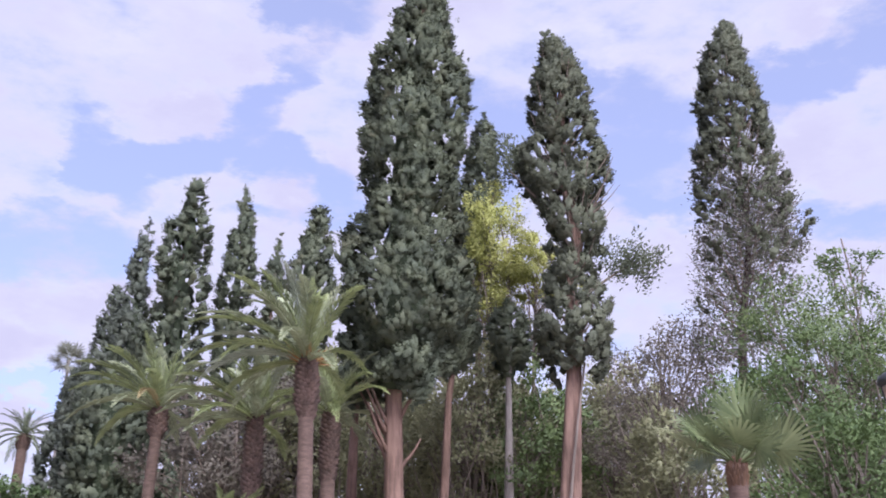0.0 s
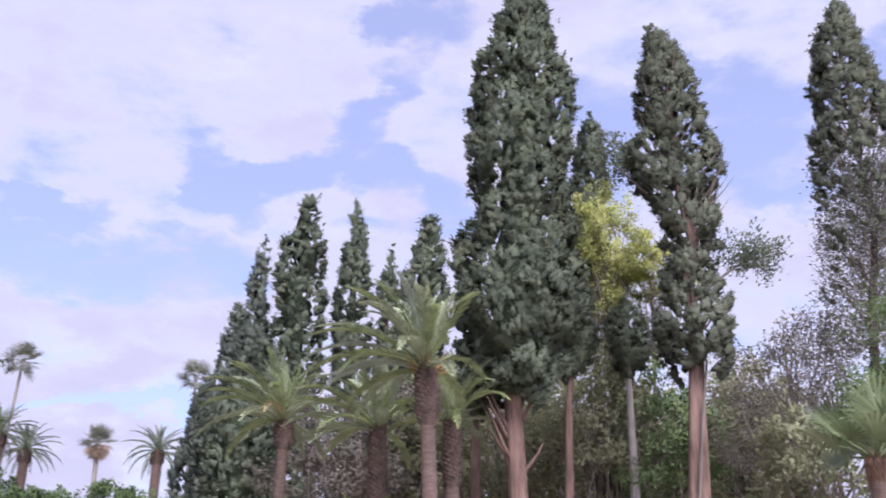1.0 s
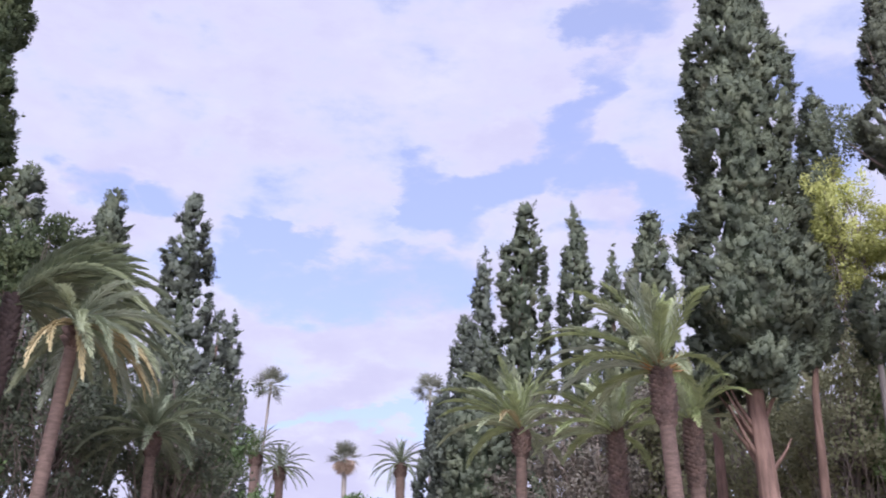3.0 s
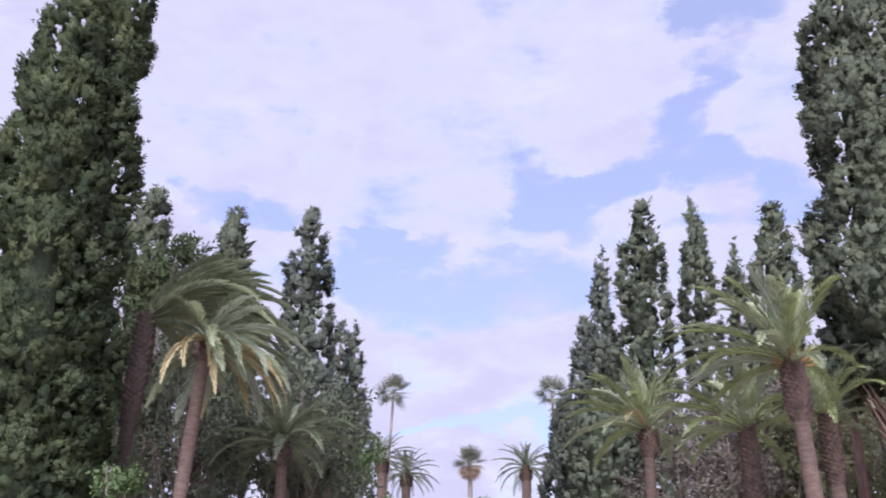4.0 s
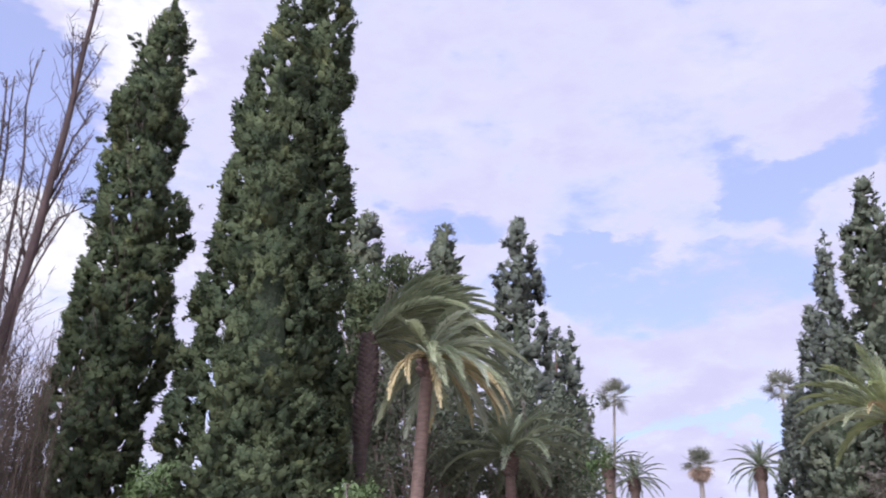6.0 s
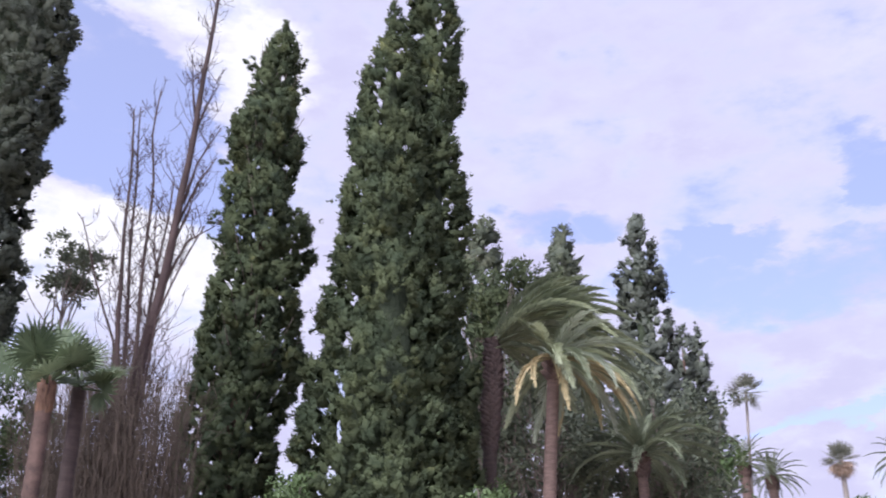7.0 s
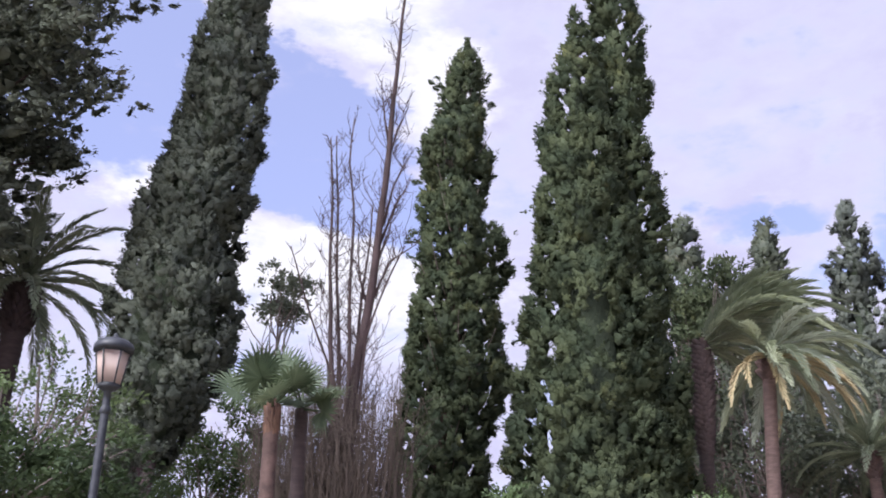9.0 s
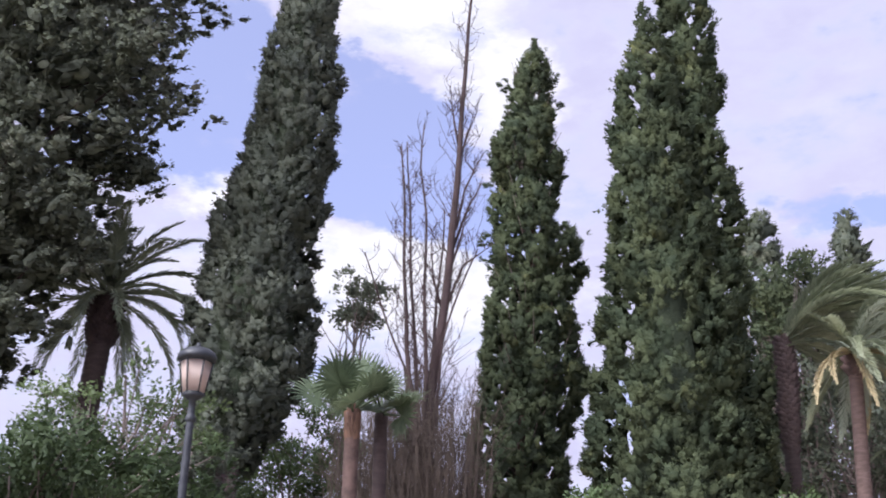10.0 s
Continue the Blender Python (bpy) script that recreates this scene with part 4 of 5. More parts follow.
def side_bough(tree, start, end, spread, count, mat, seed):
    """A limb that carries its own tuft of foliage out from the crown."""
    rng = np.random.default_rng(seed)
    part("side_limb", bough(Soup(), start, end, 0.07, 0.02, rng, 0.1, 7, 8), BARK_GREY, tree, "", True)
    e, b = np.array(end, float), np.array(start, float)
    c = e + rng.normal(0, 1, (count, 3)) * np.array(spread)
    part("side_foliage", sprigs(Soup(), c, unit(c - b) + np.array([0, 0, 0.5]), 30, 0.105, 0.028, 0.6, 0.12, rng), mat, tree)


part("thin_stem", bough(Soup(), (0.1, -0.2, 0.5), (0.85, -0.1, 9.0), 0.05, 0.03, np.random.default_rng(8), 0.03, 7, 8), BARK_GREY, twin, "thin grey leaning stem", True)
side_bough(twin, (0.4, 0, 10.4), (2.3, 0.2, 11.9), (0.5, 0.4, 0.25), 60, CYPRESS, 401)
side_bough(twin, (0.5, 0, 13.4), (-1.2, -0.1, 15.0), (0.3, 0.4, 0.3), 40, CYPRESS, 402)

# ---------------------------------------------------------------- the rows farther down the avenue
FARROW = dict(spacing=0.32, size=0.255, leaf=0.13, leaves=12, trunk=0.25, ragged=0.05, bough_gap=1.1, bough_out=0.55)
cypress(55.0, 17.44, [(0.8, 0.00, 1.03), (18.7, 0.00, 1.03), (20.3, -0.04, 0.94), (21.2, -0.06, 0.75), (22.0, 0.02, 0.60), (22.9, 0.13, 0.44), (23.8, 0.16, 0.23), (24.3, 0.14, 0.07)], "slim grey-green cypress far down the row", 21, CYPRESS_FAR, **FARROW)
cypress(60.0, 18.82, [(0.8, 0.00, 1.87), (15.8, 0.00, 1.87), (17.0, 0.30, 1.48), (18.4, 0.41, 1.14), (19.8, 0.33, 0.87), (20.9, 0.31, 0.62), (21.7, 0.24, 0.33), (22.0, 0.14, 0.07)], "slim grey-green cypress at the far end of the row", 22, CYPRESS_FAR, **FARROW)
cypress(45.0, 15.56, [(0.8, 0.00, 1.56), (12.4, 0.00, 1.56), (14.2, 0.08, 1.48), (15.6, 0.14, 1.42), (16.7, 0.18, 1.33), (17.5, 0.27, 1.35), (18.3, 0.29, 1.31), (19.0, 0.35, 1.22), (19.8, 0.43, 1.16), (20.5, 0.51, 0.90), (21.2, 0.45, 0.74), (21.9, 0.46, 0.57), (22.3, 0.56, 0.16)], "broad dark cypress with a loose lower side", 23, CYPRESS, **{**FARROW, "ragged": 0.07, "gaps": ((9, 19, 0.13),)})
cypress(48.0, 12.02, [(0.8, -0.00, 1.02), (16.5, -0.00, 1.02), (18.5, 0.02, 0.95), (20.1, -0.00, 0.86), (21.0, 0.05, 0.71), (21.7, 0.06, 0.57), (22.5, 0.05, 0.42), (23.2, 0.06, 0.30), (23.7, 0.08, 0.09)], "narrow pointed dark cypress in the row", 24, CYPRESS, **FARROW)
cypress(47.0, 9.97, [(0.8, -0.00, 0.65), (17.9, -0.00, 0.65), (18.9, 0.05, 0.47), (19.6, 0.12, 0.28), (20.4, 0.17, 0.17), (20.9, 0.18, 0.08)], "thin short cypress between larger ones", 25, CYPRESS, **FARROW)
cypress(40.0, 7.97, [(0.8, -0.00, 1.19), (14.4, -0.00, 1.19), (15.9, 0.05, 1.11), (16.9, 0.06, 1.03), (17.5, 0.06, 0.94), (18.0, 0.10, 0.84), (18.5, 0.19, 0.63), (19.1, 0.30, 0.37), (19.3, 0.29, 0.18)], "blunt-topped dark cypress behind a date palm", 26, CYPRESS, **FARROW)
cypress(64.0, 19.64, [(0.8, 0.01, 2.06), (12.3, 0.01, 2.06), (14.1, -0.01, 1.85), (15.5, 0.00, 1.45), (16.6, -0.06, 1.12), (17.6, -0.12, 0.43)], "low green cypress closing the row", 27, CYPRESS_FAR, **FARROW)
cypress(38.0, 18.10, [(0.8, 0.00, 1.53), (7.2, 0.00, 1.53), (8.8, -0.01, 1.40), (10.1, -0.02, 1.21), (10.9, -0.03, 0.80), (11.9, 0.01, 0.21)], "bushy green cypress behind a date palm", 28, CYPRESS, **FARROW)
cypress(36.0, 44.17, [(0.8, 0.00, 0.78), (15.1, 0.00, 0.78), (16.2, 0.00, 0.76), (16.8, 0.02, 0.68), (17.3, 0.08, 0.55), (17.9, 0.17, 0.39), (18.3, 0.24, 0.24), (18.6, 0.25, 0.03)], "slim cypress behind a rounded dark tree", 29, CYPRESS, **FARROW)
cypress(42.0, 39.16, [(0.8, -0.00, 1.16), (15.3, -0.00, 1.16), (16.8, -0.01, 1.08), (17.9, -0.08, 0.94), (18.5, -0.10, 0.81), (19.2, -0.18, 0.63), (19.9, -0.08, 0.43), (20.4, -0.04, 0.29), (20.6, -0.00, 0.09)], "cypress with an uneven bent top", 30, CYPRESS, **{**FARROW, "ragged": 0.08})
cypress(45.0, 34.89, [(0.8, -0.01, 1.43), (14.0, -0.01, 1.43), (15.6, 0.06, 1.32), (17.2, 0.09, 1.18), (18.5, 0.06, 1.14), (19.2, -0.05, 1.09), (20.0, -0.02, 0.92), (20.8, -0.07, 0.73), (21.4, -0.04, 0.60), (21.9, 0.07, 0.41), (22.3, 0.29, 0.05)], "tall grey-green cypress with a spiky tip", 31, CYPRESS_FAR, **FARROW)
cypress(52.0, 32.85, [(0.8, -0.00, 0.60), (15.9, -0.00, 0.60), (17.9, 0.05, 0.46), (18.6, 0.10, 0.29), (19.0, 0.10, 0.09)], "shorter green cypress in the far row", 32, CYPRESS_FAR, **FARROW)
cypress(54.0, 32.04, [(0.8, -0.01, 1.33), (12.8, -0.01, 1.33), (14.3, -0.04, 1.05), (15.8, 0.02, 0.85), (17.3, 0.04, 0.63), (18.6, 0.08, 0.42), (19.2, 0.11, 0.26), (19.7, 0.11, 0.08)], "last slim cypress of the far row", 33, CYPRESS_FAR, **FARROW)

# ---------------------------------------------------------------- date palms
def palm_at(x, y, z, label, seed, **kw):
    lean = kw.get("lean", (0, 0))
    return date_palm(x - lean[0], y - lean[1], z, label, seed, **kw)


palm_at(-3.06, 22.80, 7.85, "tall date palm with grey-green arching fronds", 41, fruit=True, length=2.75, count=36, r=0.18, boots=1.25, boot_r=0.245, lean=(-0.25, 0), wind=(185, 0.6), high=82.0, low=4.0, mats=(FROND, FROND_GREY, FROND_GREEN))
palm_at(-2.9, 26.84, 7.55, "date palm with a thick shaggy neck", 42, length=2.4, count=26, r=0.2, boots=1.7, boot_r=0.225, high=78.0, low=4.0, mats=(FROND_GREEN, FROND))
palm_at(-4.82, 26.57, 7.3, "date palm with bright green fronds and a shaggy trunk", 43, length=2.6, count=30, r=0.18, boots=2.2, boot_r=0.21, wind=(190, 0.55), high=78.0, low=4.0, mats=(FROND_GREEN, FROND))
palm_at(-8.0, 28.90, 8.1, "slender date palm with a hanging dry frond", 44, length=2.7, count=30, r=0.17, boots=0.75, boot_r=0.24, lean=(0.15, 0), dry=2, wind=(190, 0.4), high=78.0, low=4.0, mats=(FROND_GREEN, FROND))
palm_at(-4.88, 24.52, 3.92, "low young date palm", 45, length=1.8, count=24, r=0.18, boots=0.8, boot_r=0.26, mats=(FROND_GREEN,))
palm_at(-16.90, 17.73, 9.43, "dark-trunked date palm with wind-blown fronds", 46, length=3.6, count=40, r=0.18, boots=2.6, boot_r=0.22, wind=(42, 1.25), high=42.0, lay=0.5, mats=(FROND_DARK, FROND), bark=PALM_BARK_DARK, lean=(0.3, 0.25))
palm_at(-13.55, 16.04, 7.95, "date palm with drooping yellow lower fronds", 47, length=2.25, count=32, r=0.14, boots=0.4, boot_r=0.19, wind=(40, 0.6), high=32.0, low=-20.0, lay=0.35, dry=10, mats=(FROND_DARK, FROND_GREY, FROND), lean=(0.4, 0.3))
palm_at(-17.49, 24.37, 7.75, "short date palm with dull green drooping fronds", 48, length=2.6, count=36, r=0.16, boots=0.6, boot_r=0.21, low=-8.0, high=60.0, mats=(FROND_DARK,))
# backlit shade is put into this palm's dark frond, bark and boot colours
palm_at(-21.28, 3.07, 9.35, "date palm against the sky, its backlit shade in the colours", 49, length=2.5, count=44, r=0.25, boots=1.1, boot_r=0.31, low=-36.0, mats=(FROND_DARK,), bark=PALM_BARK_DARK, lean=(0.02, 0.3))
FAR = dict(length=2.5, low=-30.0, pairs=34, boots=0.9, r=0.34, boot_r=0.42, count=44, group="palms at the avenue's end")
palm_at(-26.47, 64.80, 14.55, "distant date palm at the avenue's end", 50, mats=(FROND_DARK,), **FAR)
palm_at(-34.75, 63.06, 14.5, "distant dark date palm", 51, mats=(FROND_DARK,), **FAR)
palm_at(-34.22, 58.76, 14.7, "distant date palm half behind cypresses", 52, mats=(FROND_DARK,), **FAR)

# ---------------------------------------------------------------- fan palms
fan_palm(3.50, 12.52, 3.80, "fan palm with stiff split leaves on a shaggy trunk", 163, stalk=0.55, blade=0.58, width=0.017, segs=28, count=19, r=0.115, low=14.0, twist=34, boots=0.3, mat=FAN_PALE)
fan_palm(-11.56, 4.74, 4.84, "fan palm with a full round head on a shaggy trunk", 62, stalk=0.46, blade=0.46, count=14, r=0.088, segs=28, width=0.0145, low=28.0, boots=0.35, bark=BOOT)
fan_palm(-12.07, 5.34, 5.02, "fan palm beside a bare dead tree", 63, stalk=0.44, blade=0.46, count=9, r=0.085, segs=28, width=0.017, low=22.0, bark=PALM_BARK_DARK, boots=0)
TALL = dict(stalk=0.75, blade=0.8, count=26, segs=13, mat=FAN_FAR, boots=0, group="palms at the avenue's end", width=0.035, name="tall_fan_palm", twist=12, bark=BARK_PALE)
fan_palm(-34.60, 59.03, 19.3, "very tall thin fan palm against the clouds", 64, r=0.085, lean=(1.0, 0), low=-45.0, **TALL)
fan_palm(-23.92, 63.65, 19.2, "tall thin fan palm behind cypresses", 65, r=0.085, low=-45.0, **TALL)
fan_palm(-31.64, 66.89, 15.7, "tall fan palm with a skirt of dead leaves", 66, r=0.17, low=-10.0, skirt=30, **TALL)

# ---------------------------------------------------------------- leafy trees, shrubs and dead wood
def leafy(t_point, height, width, label, seed, mat, shift=(0, 0), **kw):
    x, y, z = t_point
    return broadleaf(x, y, (shift[0], shift[1], z), (width, width, height), label, seed, mat, **kw)


leafy((1.84, 35.45, 15.4), 3.1, 1.2, "slender tree with pale yellow-green leaves", 71, YELLOW, clusters=70, leaves=266, leaf=0.11, size=0.48, trunk=0.1, base=10.5)
leafy((2.72, 35.40, 14.84), 1.5, 1.6, "thin yellow-leaved tree among cypresses", 72, YELLOW, clusters=40, leaves=240, leaf=0.11, size=0.35, trunk=0.09, base=11.0, bark=BARK_GREY, shift=(0.9, 0.0))
leafy((7.0, 17.8, 5.9), 1.8, 2.1, "bright green leafy tree", 73, GREEN, clusters=175, leaves=252, leaf=0.07, size=0.42, trunk=0.14, base=2.0)
leafy((7.3, 17.6, 8.3), 0.75, 0.55, "slender twigs with small green leaves", 173, GREEN, clusters=12, leaves=63, leaf=0.08, size=0.16, trunk=0.04, base=5.5)
leafy((5.82, 14.90, 3.78), 1.6, 1.8, "deep green bushy tree", 74, DEEP, clusters=70, leaves=266, leaf=0.075, size=0.42, trunk=0.12, base=1.2)
leafy((-13.9, 1.5, 3.85), 0.8, 2.3, "dense deep green hedge tree behind a lamp post", 75, HEDGE, clusters=170, leaves=161, leaf=0.09, size=0.3, trunk=0.1, base=1.5)
leafy((-15.0, 2.6, 5.35), 0.75, 1.25, "open light green tree behind a lamp post", 175, GREEN, clusters=40, leaves=112, leaf=0.075, size=0.26, trunk=0.07, base=3.0)
leafy((-16.5, 4.15, 5.1), 0.75, 0.55, "dark bushy growth at a leaning cypress foot", 176, CYPRESS_DEEP, clusters=36, leaves=210, leaf=0.07, size=0.24, trunk=0.06, base=2.0, stems=2)
leafy((-24.60, 8.42, 6.56), 1.7, 1.9, "green leafy shrub behind a leaning cypress", 76, DEEP, clusters=60, leaves=252, leaf=0.11, size=0.42, trunk=0.12, base=2.0)
leafy((-25.02, 10.15, 11.9), 0.55, 1.25, "thin dark-leaved tree behind the dead one", 77, CYPRESS, clusters=20, leaves=154, leaf=0.12, size=0.3, trunk=0.08, base=8.0)
leafy((-16.7, 11.8, 4.75), 0.6, 0.4, "yellow-green shrub at a cypress foot", 79, DEEP, clusters=16, leaves=154, leaf=0.09, size=0.3, trunk=0.07, base=1.0, stems=2)
leafy((-14.6, 15.05, 4.8), 0.6, 0.4, "light green shrub beside a tall cypress", 179, DEEP, clusters=14, leaves=154, leaf=0.09, size=0.26, trunk=0.07, base=1.0, stems=2)
leafy((-22.53, 24.11, 11.55), 3.4, 1.7, "dark rounded tree behind date palms", 80, CYPRESS_GREEN, clusters=130, leaves=133, leaf=0.17, size=0.5, trunk=0.2, base=5.0, bark=BARK_GREY)
leafy((7.09, 32.23, 9.5), 2.9, 2.0, "sparse grey-brown tree among cypresses", 81, BROWN, clusters=130, leaves=77, leaf=0.11, size=0.55, trunk=0.14, base=4.0)
leafy((-2.00, 36.95, 8.61), 2.6, 2.4, "dull green understorey tree behind cypress trunks", 82, OLIVE, clusters=110, leaves=98, leaf=0.17, size=0.55, trunk=0.14, base=3.0)
leafy((1.05, 34.28, 8.40), 3.0, 2.2, "olive-green understorey tree behind cypress trunks", 83, OLIVE, clusters=110, leaves=98, leaf=0.17, size=0.55, trunk=0.14, base=3.0)
leafy((2.90, 34.38, 8.45), 2.8, 2.3, "green understorey tree behind cypress trunks", 84, GREEN, clusters=110, leaves=98, leaf=0.17, size=0.55, trunk=0.14, base=3.0)
leafy((5.77, 35.53, 8.32), 2.4, 2.2, "grey-green understorey tree beside a dry cypress", 85, OLIVE, clusters=100, leaves=98, leaf=0.17, size=0.55, trunk=0.14, base=3.0)
leafy((7.19, 29.13, 6.35), 1.5, 1.8, "grey-green shrub behind a fan palm", 86, OLIVE, clusters=60, leaves=98, leaf=0.17, size=0.45, trunk=0.1, base=2.0)
leafy((-7.13, 35.29, 8.24), 2.8, 2.6, "brownish shrub behind date palms", 87, BROWN, clusters=110, leaves=98, leaf=0.17, size=0.55, trunk=0.14, base=3.0, bark=TWIG)
leafy((-4.60, 35.70, 8.85), 3.0, 2.0, "dull green shrub behind date palms", 88, OLIVE, clusters=100, leaves=98, leaf=0.17, size=0.55, trunk=0.14, base=3.0)
leafy((-20.15, 23.56, 8.23), 2.6, 2.2, "dark understorey tree behind date palms", 89, CYPRESS, clusters=110, leaves=98, leaf=0.17, size=0.5, trunk=0.14, base=3.0)
leafy((-19.46, 27.88, 8.61), 2.6, 2.4, "dark bushy tree at the row's foot", 90, CYPRESS, clusters=110, leaves=98, leaf=0.17, size=0.5, trunk=0.14, base=3.0)
leafy((-21.78, 33.55, 9.05), 1.8, 1.6, "green shrub at the row's foot", 91, DEEP, clusters=70, leaves=98, leaf=0.17, size=0.5, trunk=0.14, base=3.0)
leafy((-1.86, 45.96, 10.06), 3.2, 3.4, "far olive tree behind the understorey", 93, OLIVE, clusters=86, leaves=98, leaf=0.3, size=0.75, trunk=0.16, base=3.0)
leafy((3.16, 46.89, 10.09), 3.2, 3.6, "far grey-green tree behind the understorey", 94, OLIVE, clusters=86, leaves=98, leaf=0.3, size=0.75, trunk=0.16, base=3.0)
leafy((7.81, 45.33, 9.68), 3.0, 3.4, "far dull green tree behind the understorey", 95, OLIVE, clusters=86, leaves=98, leaf=0.3, size=0.75, trunk=0.16, base=3.0)
leafy((-6.88, 45.48, 9.86), 3.0, 3.2, "far tree behind date palms", 96, BROWN, clusters=90, leaves=98, leaf=0.3, size=0.75, trunk=0.16, base=3.0)
for k, (px, py, pz) in enumerate(((-26.16, 49.52, 8.76), (-24.33, 52.65, 9.20), (-27.78, 55.43, 9.63), (-21.35, 49.60, 8.92), (-25.74, 45.18, 8.62))):
    leafy((px, py, pz - 0.6), 1.3, 1.9, "distant green shrub at the avenue's end", 100 + k, DEEP, clusters=40, leaves=140, leaf=0.2, size=0.5, trunk=0.12, base=4.0, group="shrubs at the avenue's end")


def dead_tree():
    """Several bare leaning stems from one foot, with fine twigs."""
    rng = np.random.default_rng(9)
    foot = np.array([-17.03, 8.43, 0.0])
    az = math.degrees(math.atan2(-foot[0], foot[1]))
    tree = thing("dead_tree", foot[0], foot[1], az, "bare dead tree with several thin brown stems", "tree")
    # stems: thickness at the foot, depth, then sideways shift and height along it
    stems = [
        (0.165, 0.0, [(-0.02, 0), (-0.01, 5.0), (0.03, 6.2), (0.09, 7.0), (0.17, 7.6), (0.29, 8.5), (0.44, 9.8), (0.55, 11.3), (0.65, 12.7), (0.71, 13.9), (0.79, 15.1), (0.88, 16.1), (0.98, 17.6)]),
        (0.10, -0.12, [(-0.1, 0), (-0.14, 5.0), (-0.26, 6.9), (-0.39, 7.8), (-0.46, 9.2), (-0.48, 10.4), (-0.55, 11.5), (-0.59, 12.3)]),
        (0.075, 0.14, [(-0.06, 0), (-0.07, 5.0), (-0.16, 6.9), (-0.25, 8.0), (-0.35, 9.8), (-0.41, 11.1), (-0.48, 12.5)]),
        (0.08, -0.1, [(-0.02, 0), (-0.02, 5.2), (-0.01, 6.9), (-0.04, 8.0), (-0.06, 9.8), (-0.07, 10.9), (-0.19, 11.9), (-0.14, 12.8)]),
        (0.09, 0.12, [(0.02, 0), (0.03, 5.2), (0.08, 6.9), (0.13, 7.8), (0.2, 9.2), (0.29, 10.2), (0.33, 10.9)]),
        (0.07, -0.15, [(0.05, 0), (0.07, 5.2), (0.29, 7.9), (0.44, 8.5), (0.7, 9.3), (0.98, 9.9)]),
        (0.06, 0.15, [(-0.08, 0), (-0.2, 5.0), (-0.4, 7.5), (-0.87, 8.6), (-1.27, 9.9)]),
    ]
    # side limbs of the tallest stem
    limbs = [((0.55, 10.4), (0.73, 11.3), (1.13, 12.2)), ((0.5, 10.0), (0.76, 10.8), (1.1, 11.5)), ((0.35, 8.7), (0.7, 9.6), (1.2, 10.0)), ((0.4, 9.4), (0.62, 10.1), (0.8, 10.9)),
             ((0.6, 11.9), (0.78, 12.6), (1.0, 13.2)), ((0.62, 12.2), (0.5, 12.9), (0.42, 13.7)), ((0.3, 8.6), (0.1, 9.3), (0.05, 10.2))]
    for k, (r, dy, line) in enumerate(stems):
        px, pz = np.array(line).T
        h = pz[-1]
        z = np.linspace(0, h, 26)
        s = z / h
        p = np.stack([np.interp(z, pz, px) + 0.015 * np.sin(z * 2.3 + k), dy * s + 0.05 * np.cos(z * 0.9 + k), z], 1)
        part("stem", tube(Soup(), p, r * (1 - 0.93 * s ** 0.8) + 0.007, 9, 0.08), BARK_RED, tree, "", True)
        runs = [(p, h, (90, 75, 62, 56, 40, 34, 34)[k])]
        if k == 0:
            for q in limbs:
                w = np.array([(u, 0.05 * math.sin(i * 9 + u), zz) for i, (u, zz) in enumerate(q)])
                part("limb", tube(Soup(), w, [0.035, 0.022, 0.008], 6), BARK_RED, tree, "", True)
                runs.append((w, 0, 9))
        soup = Soup()
        for line3, tall, n in runs:
            at = np.linspace(0, 1, len(line3))
            for i in range(n):
                q = 0.34 + 0.65 * rng.uniform(0, 1) ** 1.3 if tall else rng.uniform(0.2, 1)
                b = np.array([np.interp(q, at, line3[:, j]) for j in range(3)])
                a = rng.uniform(0, 2 * np.pi)
                ln = ((0.35 + 1.5 * (1 - q)) if tall else 0.55) * rng.uniform(0.5, 1.3)
                e = b + np.array([math.cos(a) * ln * 0.55, math.sin(a) * ln * 0.55, ln * rng.uniform(0.6, 1.1)])
                bough(soup, b, e, 0.009, 0.003, rng, 0.14, 4, 5)
                for _ in range(4):
                    m = b + (e - b) * rng.uniform(0.4, 0.95)
                    bough(soup, m, m + rng.normal(0, 0.16, 3) * ln + [0, 0, 0.22 * ln], 0.007, 0.003, rng, 0.1, 3, 4)
        tagged(part("twig_tangle", soup, BARK_RED, tree), kind="stuff")


dead_tree()


def dry_brush(x, y, label, seed, count, spread, low, high, mat):
    """A thicket of thin bare rods that fork and lean apart."""
    rng = np.random.default_rng(seed)
    brush = thing("dry_shrub", x, y, 0, label, "shrub")
    for g in range(6):
        soup = Soup()
        for i in range(count // 6):
            a, q = rng.uniform(0, 2 * np.pi), rng.uniform(0, 1) ** 0.6
            foot = np.array([math.cos(a) * q * spread * 0.6, math.sin(a) * q * spread * 0.6, 0])
            tip = np.array([math.cos(a) * q * spread, math.sin(a) * q * spread, rng.uniform(low, high)]) + rng.normal(0, 0.12, 3)
            bough(soup, foot, tip, 0.014, 0.004, rng, 0.07, 4, 6)
            for _ in range(7):
                m = foot + (tip - foot) * rng.uniform(0.45, 0.98)
                bough(soup, m, m + rng.normal(0, 0.3, 3) + [0, 0, rng.uniform(0.05, 0.55)], 0.007, 0.003, rng, 0.1, 3, 4)
        tagged(part("brushwood", soup, mat, brush), kind="stuff")


dry_brush(-16.7, 8.0, "dry reddish brown thicket round a dead tree", 78, 780, 1.5, 4.6, 7.2, TWIG_RED)


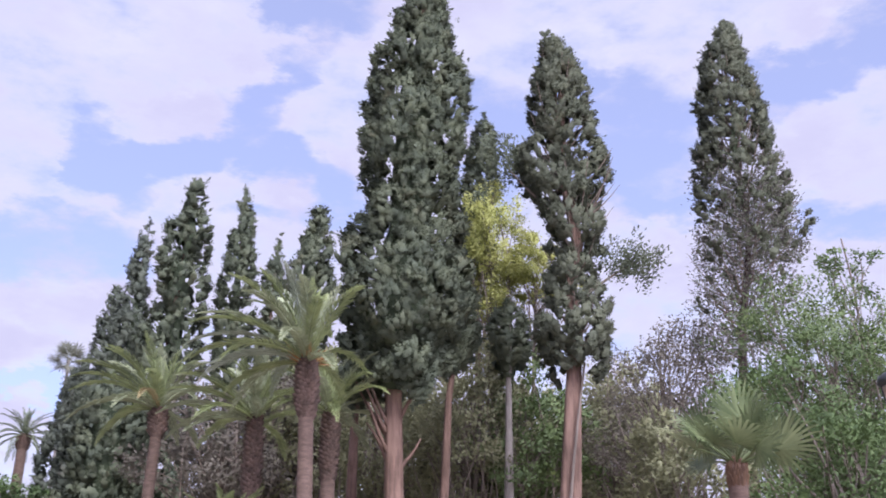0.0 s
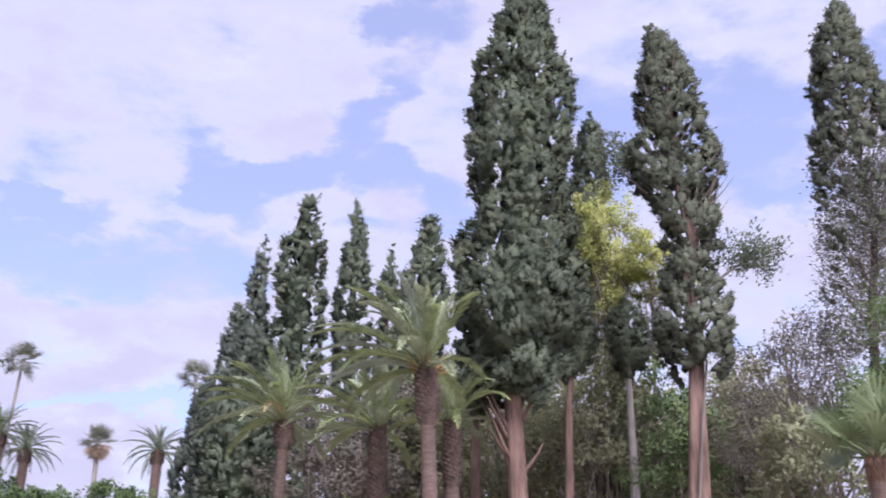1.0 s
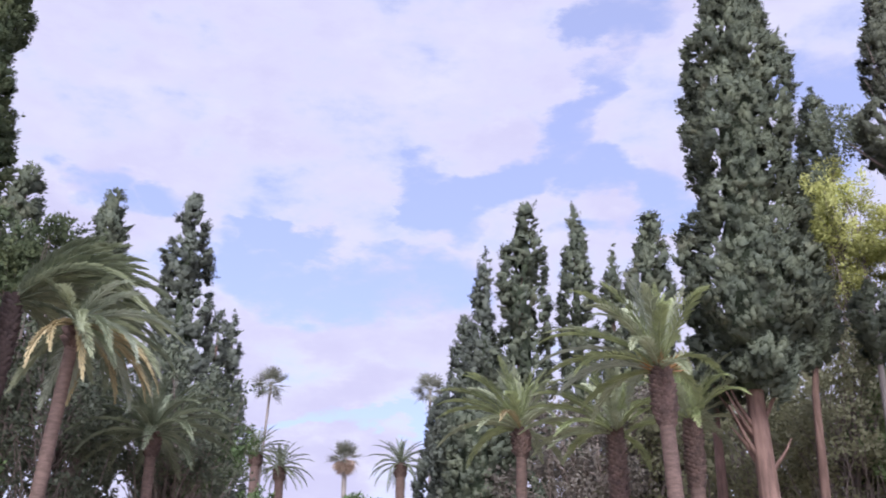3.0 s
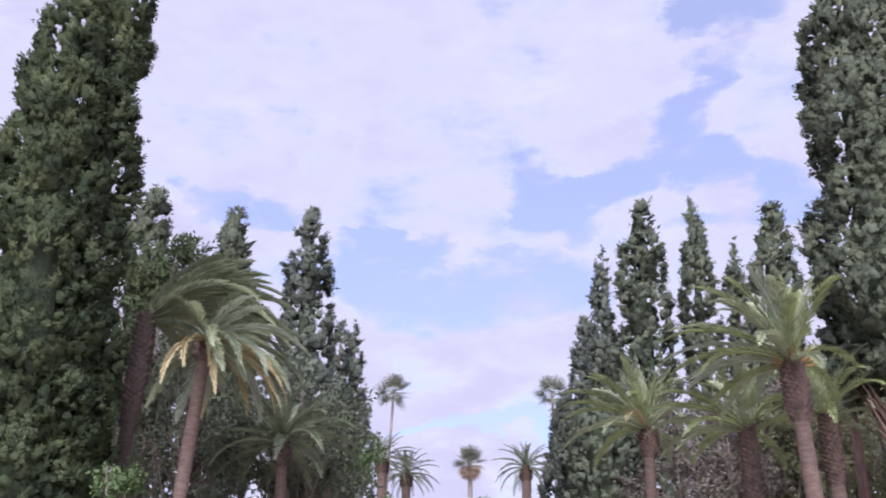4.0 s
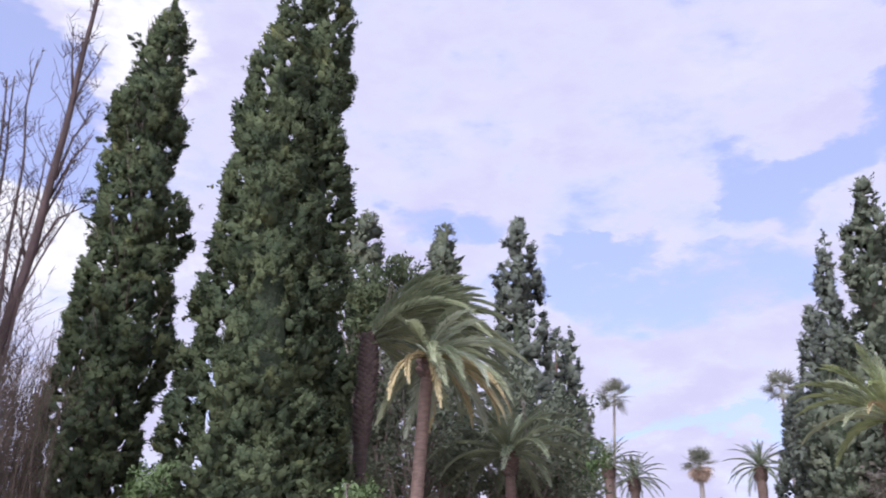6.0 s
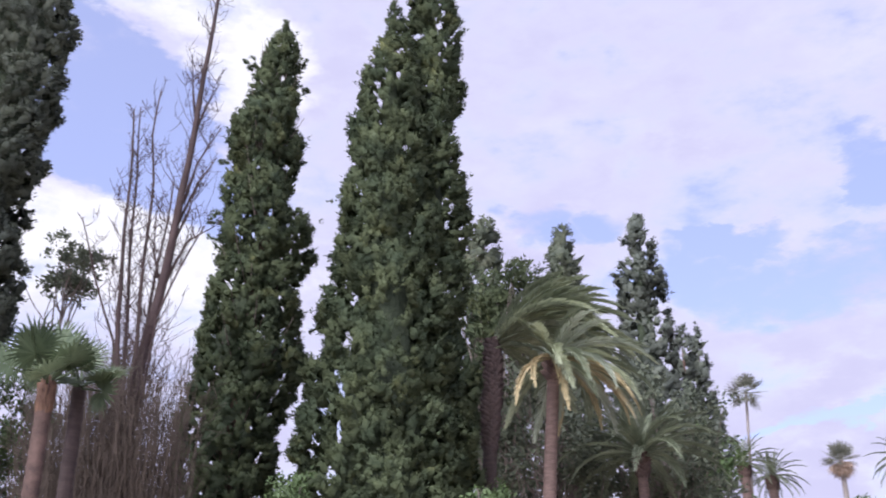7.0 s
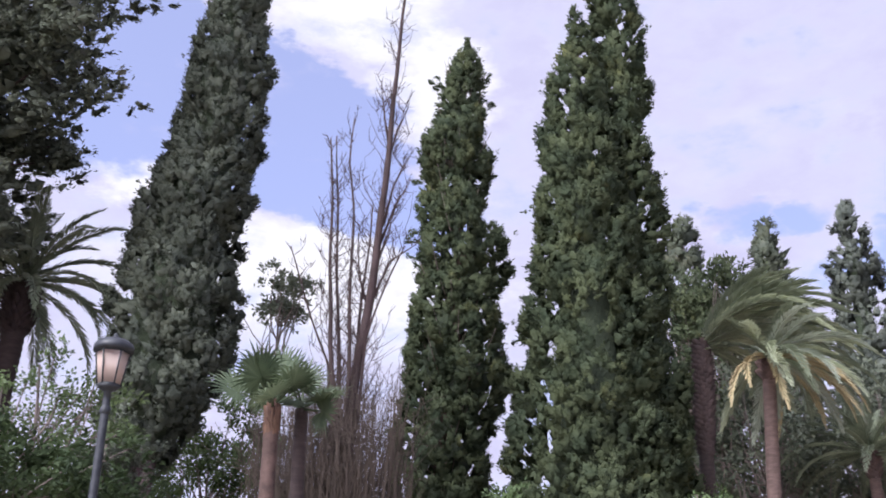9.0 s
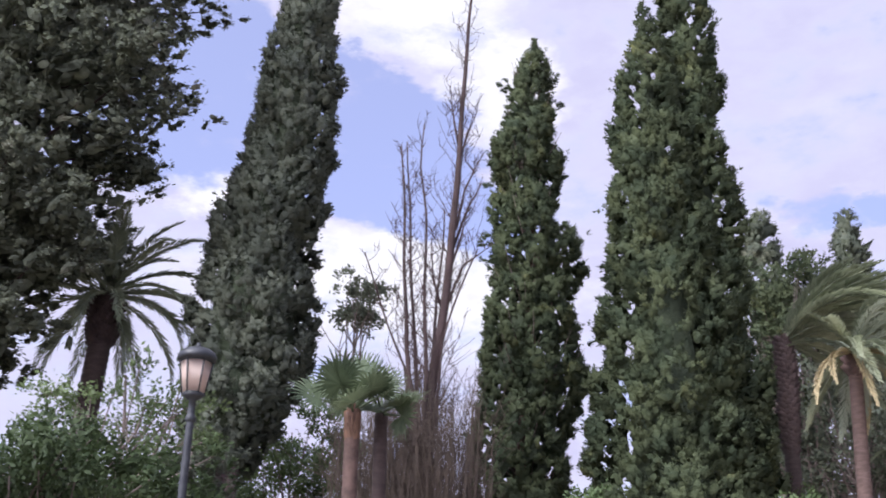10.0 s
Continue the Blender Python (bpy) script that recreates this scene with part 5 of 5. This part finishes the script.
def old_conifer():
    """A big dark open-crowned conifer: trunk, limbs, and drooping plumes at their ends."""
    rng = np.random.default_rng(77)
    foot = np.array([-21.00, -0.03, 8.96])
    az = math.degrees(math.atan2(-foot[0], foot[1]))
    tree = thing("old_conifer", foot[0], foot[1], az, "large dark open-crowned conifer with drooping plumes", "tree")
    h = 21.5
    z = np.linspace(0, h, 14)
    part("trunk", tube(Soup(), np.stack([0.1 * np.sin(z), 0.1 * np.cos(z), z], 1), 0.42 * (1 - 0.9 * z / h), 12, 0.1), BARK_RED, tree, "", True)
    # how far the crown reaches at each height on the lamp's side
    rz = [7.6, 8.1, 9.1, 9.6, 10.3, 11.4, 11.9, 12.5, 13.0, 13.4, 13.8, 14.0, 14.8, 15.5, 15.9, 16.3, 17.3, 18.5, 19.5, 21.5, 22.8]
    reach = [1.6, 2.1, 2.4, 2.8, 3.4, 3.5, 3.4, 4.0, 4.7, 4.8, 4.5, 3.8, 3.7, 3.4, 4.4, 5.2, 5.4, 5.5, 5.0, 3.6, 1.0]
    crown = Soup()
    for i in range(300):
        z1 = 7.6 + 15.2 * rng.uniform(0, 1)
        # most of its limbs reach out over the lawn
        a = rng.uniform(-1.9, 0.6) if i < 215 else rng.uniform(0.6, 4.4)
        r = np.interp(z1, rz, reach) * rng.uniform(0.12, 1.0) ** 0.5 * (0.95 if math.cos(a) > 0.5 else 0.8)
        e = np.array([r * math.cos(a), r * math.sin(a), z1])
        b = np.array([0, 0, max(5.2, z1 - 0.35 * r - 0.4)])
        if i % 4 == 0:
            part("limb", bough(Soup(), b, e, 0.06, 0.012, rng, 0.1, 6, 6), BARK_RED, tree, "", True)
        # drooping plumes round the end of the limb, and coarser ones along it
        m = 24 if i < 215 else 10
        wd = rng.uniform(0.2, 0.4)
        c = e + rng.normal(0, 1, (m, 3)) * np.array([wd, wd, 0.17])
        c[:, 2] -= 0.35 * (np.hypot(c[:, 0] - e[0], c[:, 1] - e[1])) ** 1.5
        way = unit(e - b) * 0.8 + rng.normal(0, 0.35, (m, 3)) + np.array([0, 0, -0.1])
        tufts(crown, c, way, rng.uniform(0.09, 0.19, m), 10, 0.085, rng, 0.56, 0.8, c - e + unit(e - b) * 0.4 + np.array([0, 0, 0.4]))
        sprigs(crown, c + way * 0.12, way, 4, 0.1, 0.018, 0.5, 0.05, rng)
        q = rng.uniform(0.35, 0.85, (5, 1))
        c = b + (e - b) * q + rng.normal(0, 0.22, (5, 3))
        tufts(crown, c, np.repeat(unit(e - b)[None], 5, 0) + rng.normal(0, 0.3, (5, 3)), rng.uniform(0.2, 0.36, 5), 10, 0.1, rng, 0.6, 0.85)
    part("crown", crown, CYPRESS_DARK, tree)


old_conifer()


# ---------------------------------------------------------------- street lamps
def street_lamp(x, y, top, turn):
    lamp = thing("street_lamp", x, y, turn, "black iron lamp post with a tapered frosted lantern", "lamp", "lamp posts")
    k = top - 0.62
    part("plinth", lathe(Soup(), [(0, 0), (0.17, 0), (0.17, 0.12), (0.13, 0.18), (0.11, 0.7), (0.13, 0.76), (0.085, 0.86), (0.06, 0.95)]), IRON, lamp, "", True)
    part("pole", lathe(Soup(), [(0.055, 0.9), (0.05, 1.6), (0.042, k - 0.3), (0.036, k - 0.05)], 14), IRON, lamp, "", True)
    part("collar", lathe(Soup(), [(0.036, k - 0.3), (0.055, k - 0.28), (0.055, k - 0.24), (0.038, k - 0.2), (0.038, k - 0.06), (0.09, k - 0.03), (0.125, k), (0.0, k + 0.005)], 16), IRON, lamp, "", True)
    lantern = part("lantern_frame", Soup().add([(0, 0, k), (0.01, 0, k), (0, 0.01, k)], [(0, 1, 2)]), IRON, lamp)
    frame = Soup()
    r0, r1, hh, sides = 0.115, 0.172, 0.36, 6
    corner = lambda s, r, z: np.array([r * math.cos(2 * math.pi * s / sides), r * math.sin(2 * math.pi * s / sides), z])
    for s in range(sides):
        tube(frame, [corner(s, r0, k), corner(s, r1, k + hh)], [0.009, 0.009], 6)
        tube(frame, [corner(s, r0, k + 0.008), corner(s + 1, r0, k + 0.008)], [0.011, 0.011], 6)
        tube(frame, [corner(s, r1, k + hh), corner(s + 1, r1, k + hh)], [0.012, 0.012], 6)
    lantern.data = frame.mesh("lantern_frame", IRON)
    for s in range(sides):
        a, b, c, e = corner(s, r0 * 0.97, k + 0.01), corner(s + 1, r0 * 0.97, k + 0.01), corner(s + 1, r1 * 0.97, k + hh), corner(s, r1 * 0.97, k + hh)
        inn = -np.array([*((a + b)[:2] / np.linalg.norm((a + b)[:2])), 0]) * 0.006
        v = [a, b, c, e, a + inn, b + inn, c + inn, e + inn]
        part("pane", Soup().add(v, [(0, 1, 2), (0, 2, 3), (6, 5, 4), (7, 6, 4), (0, 4, 5), (0, 5, 1), (3, 2, 6), (3, 6, 7)]), GLASS, lantern, "frosted peach glass pane")
    t = k + hh
    part("cap", lathe(Soup(), [(0.0, t - 0.005), (0.175, t), (0.205, t + 0.012), (0.205, t + 0.05), (0.19, t + 0.085), (0.14, t + 0.125), (0.07, t + 0.15), (0.025, t + 0.16), (0.022, t + 0.2), (0.0, t + 0.215)], 24), IRON, lamp, "dark domed metal cap", True)
    return lamp


street_lamp(-10.69, 2.59, 5.17, 12)
street_lamp(4.66, 10.51, 4.54, 40)
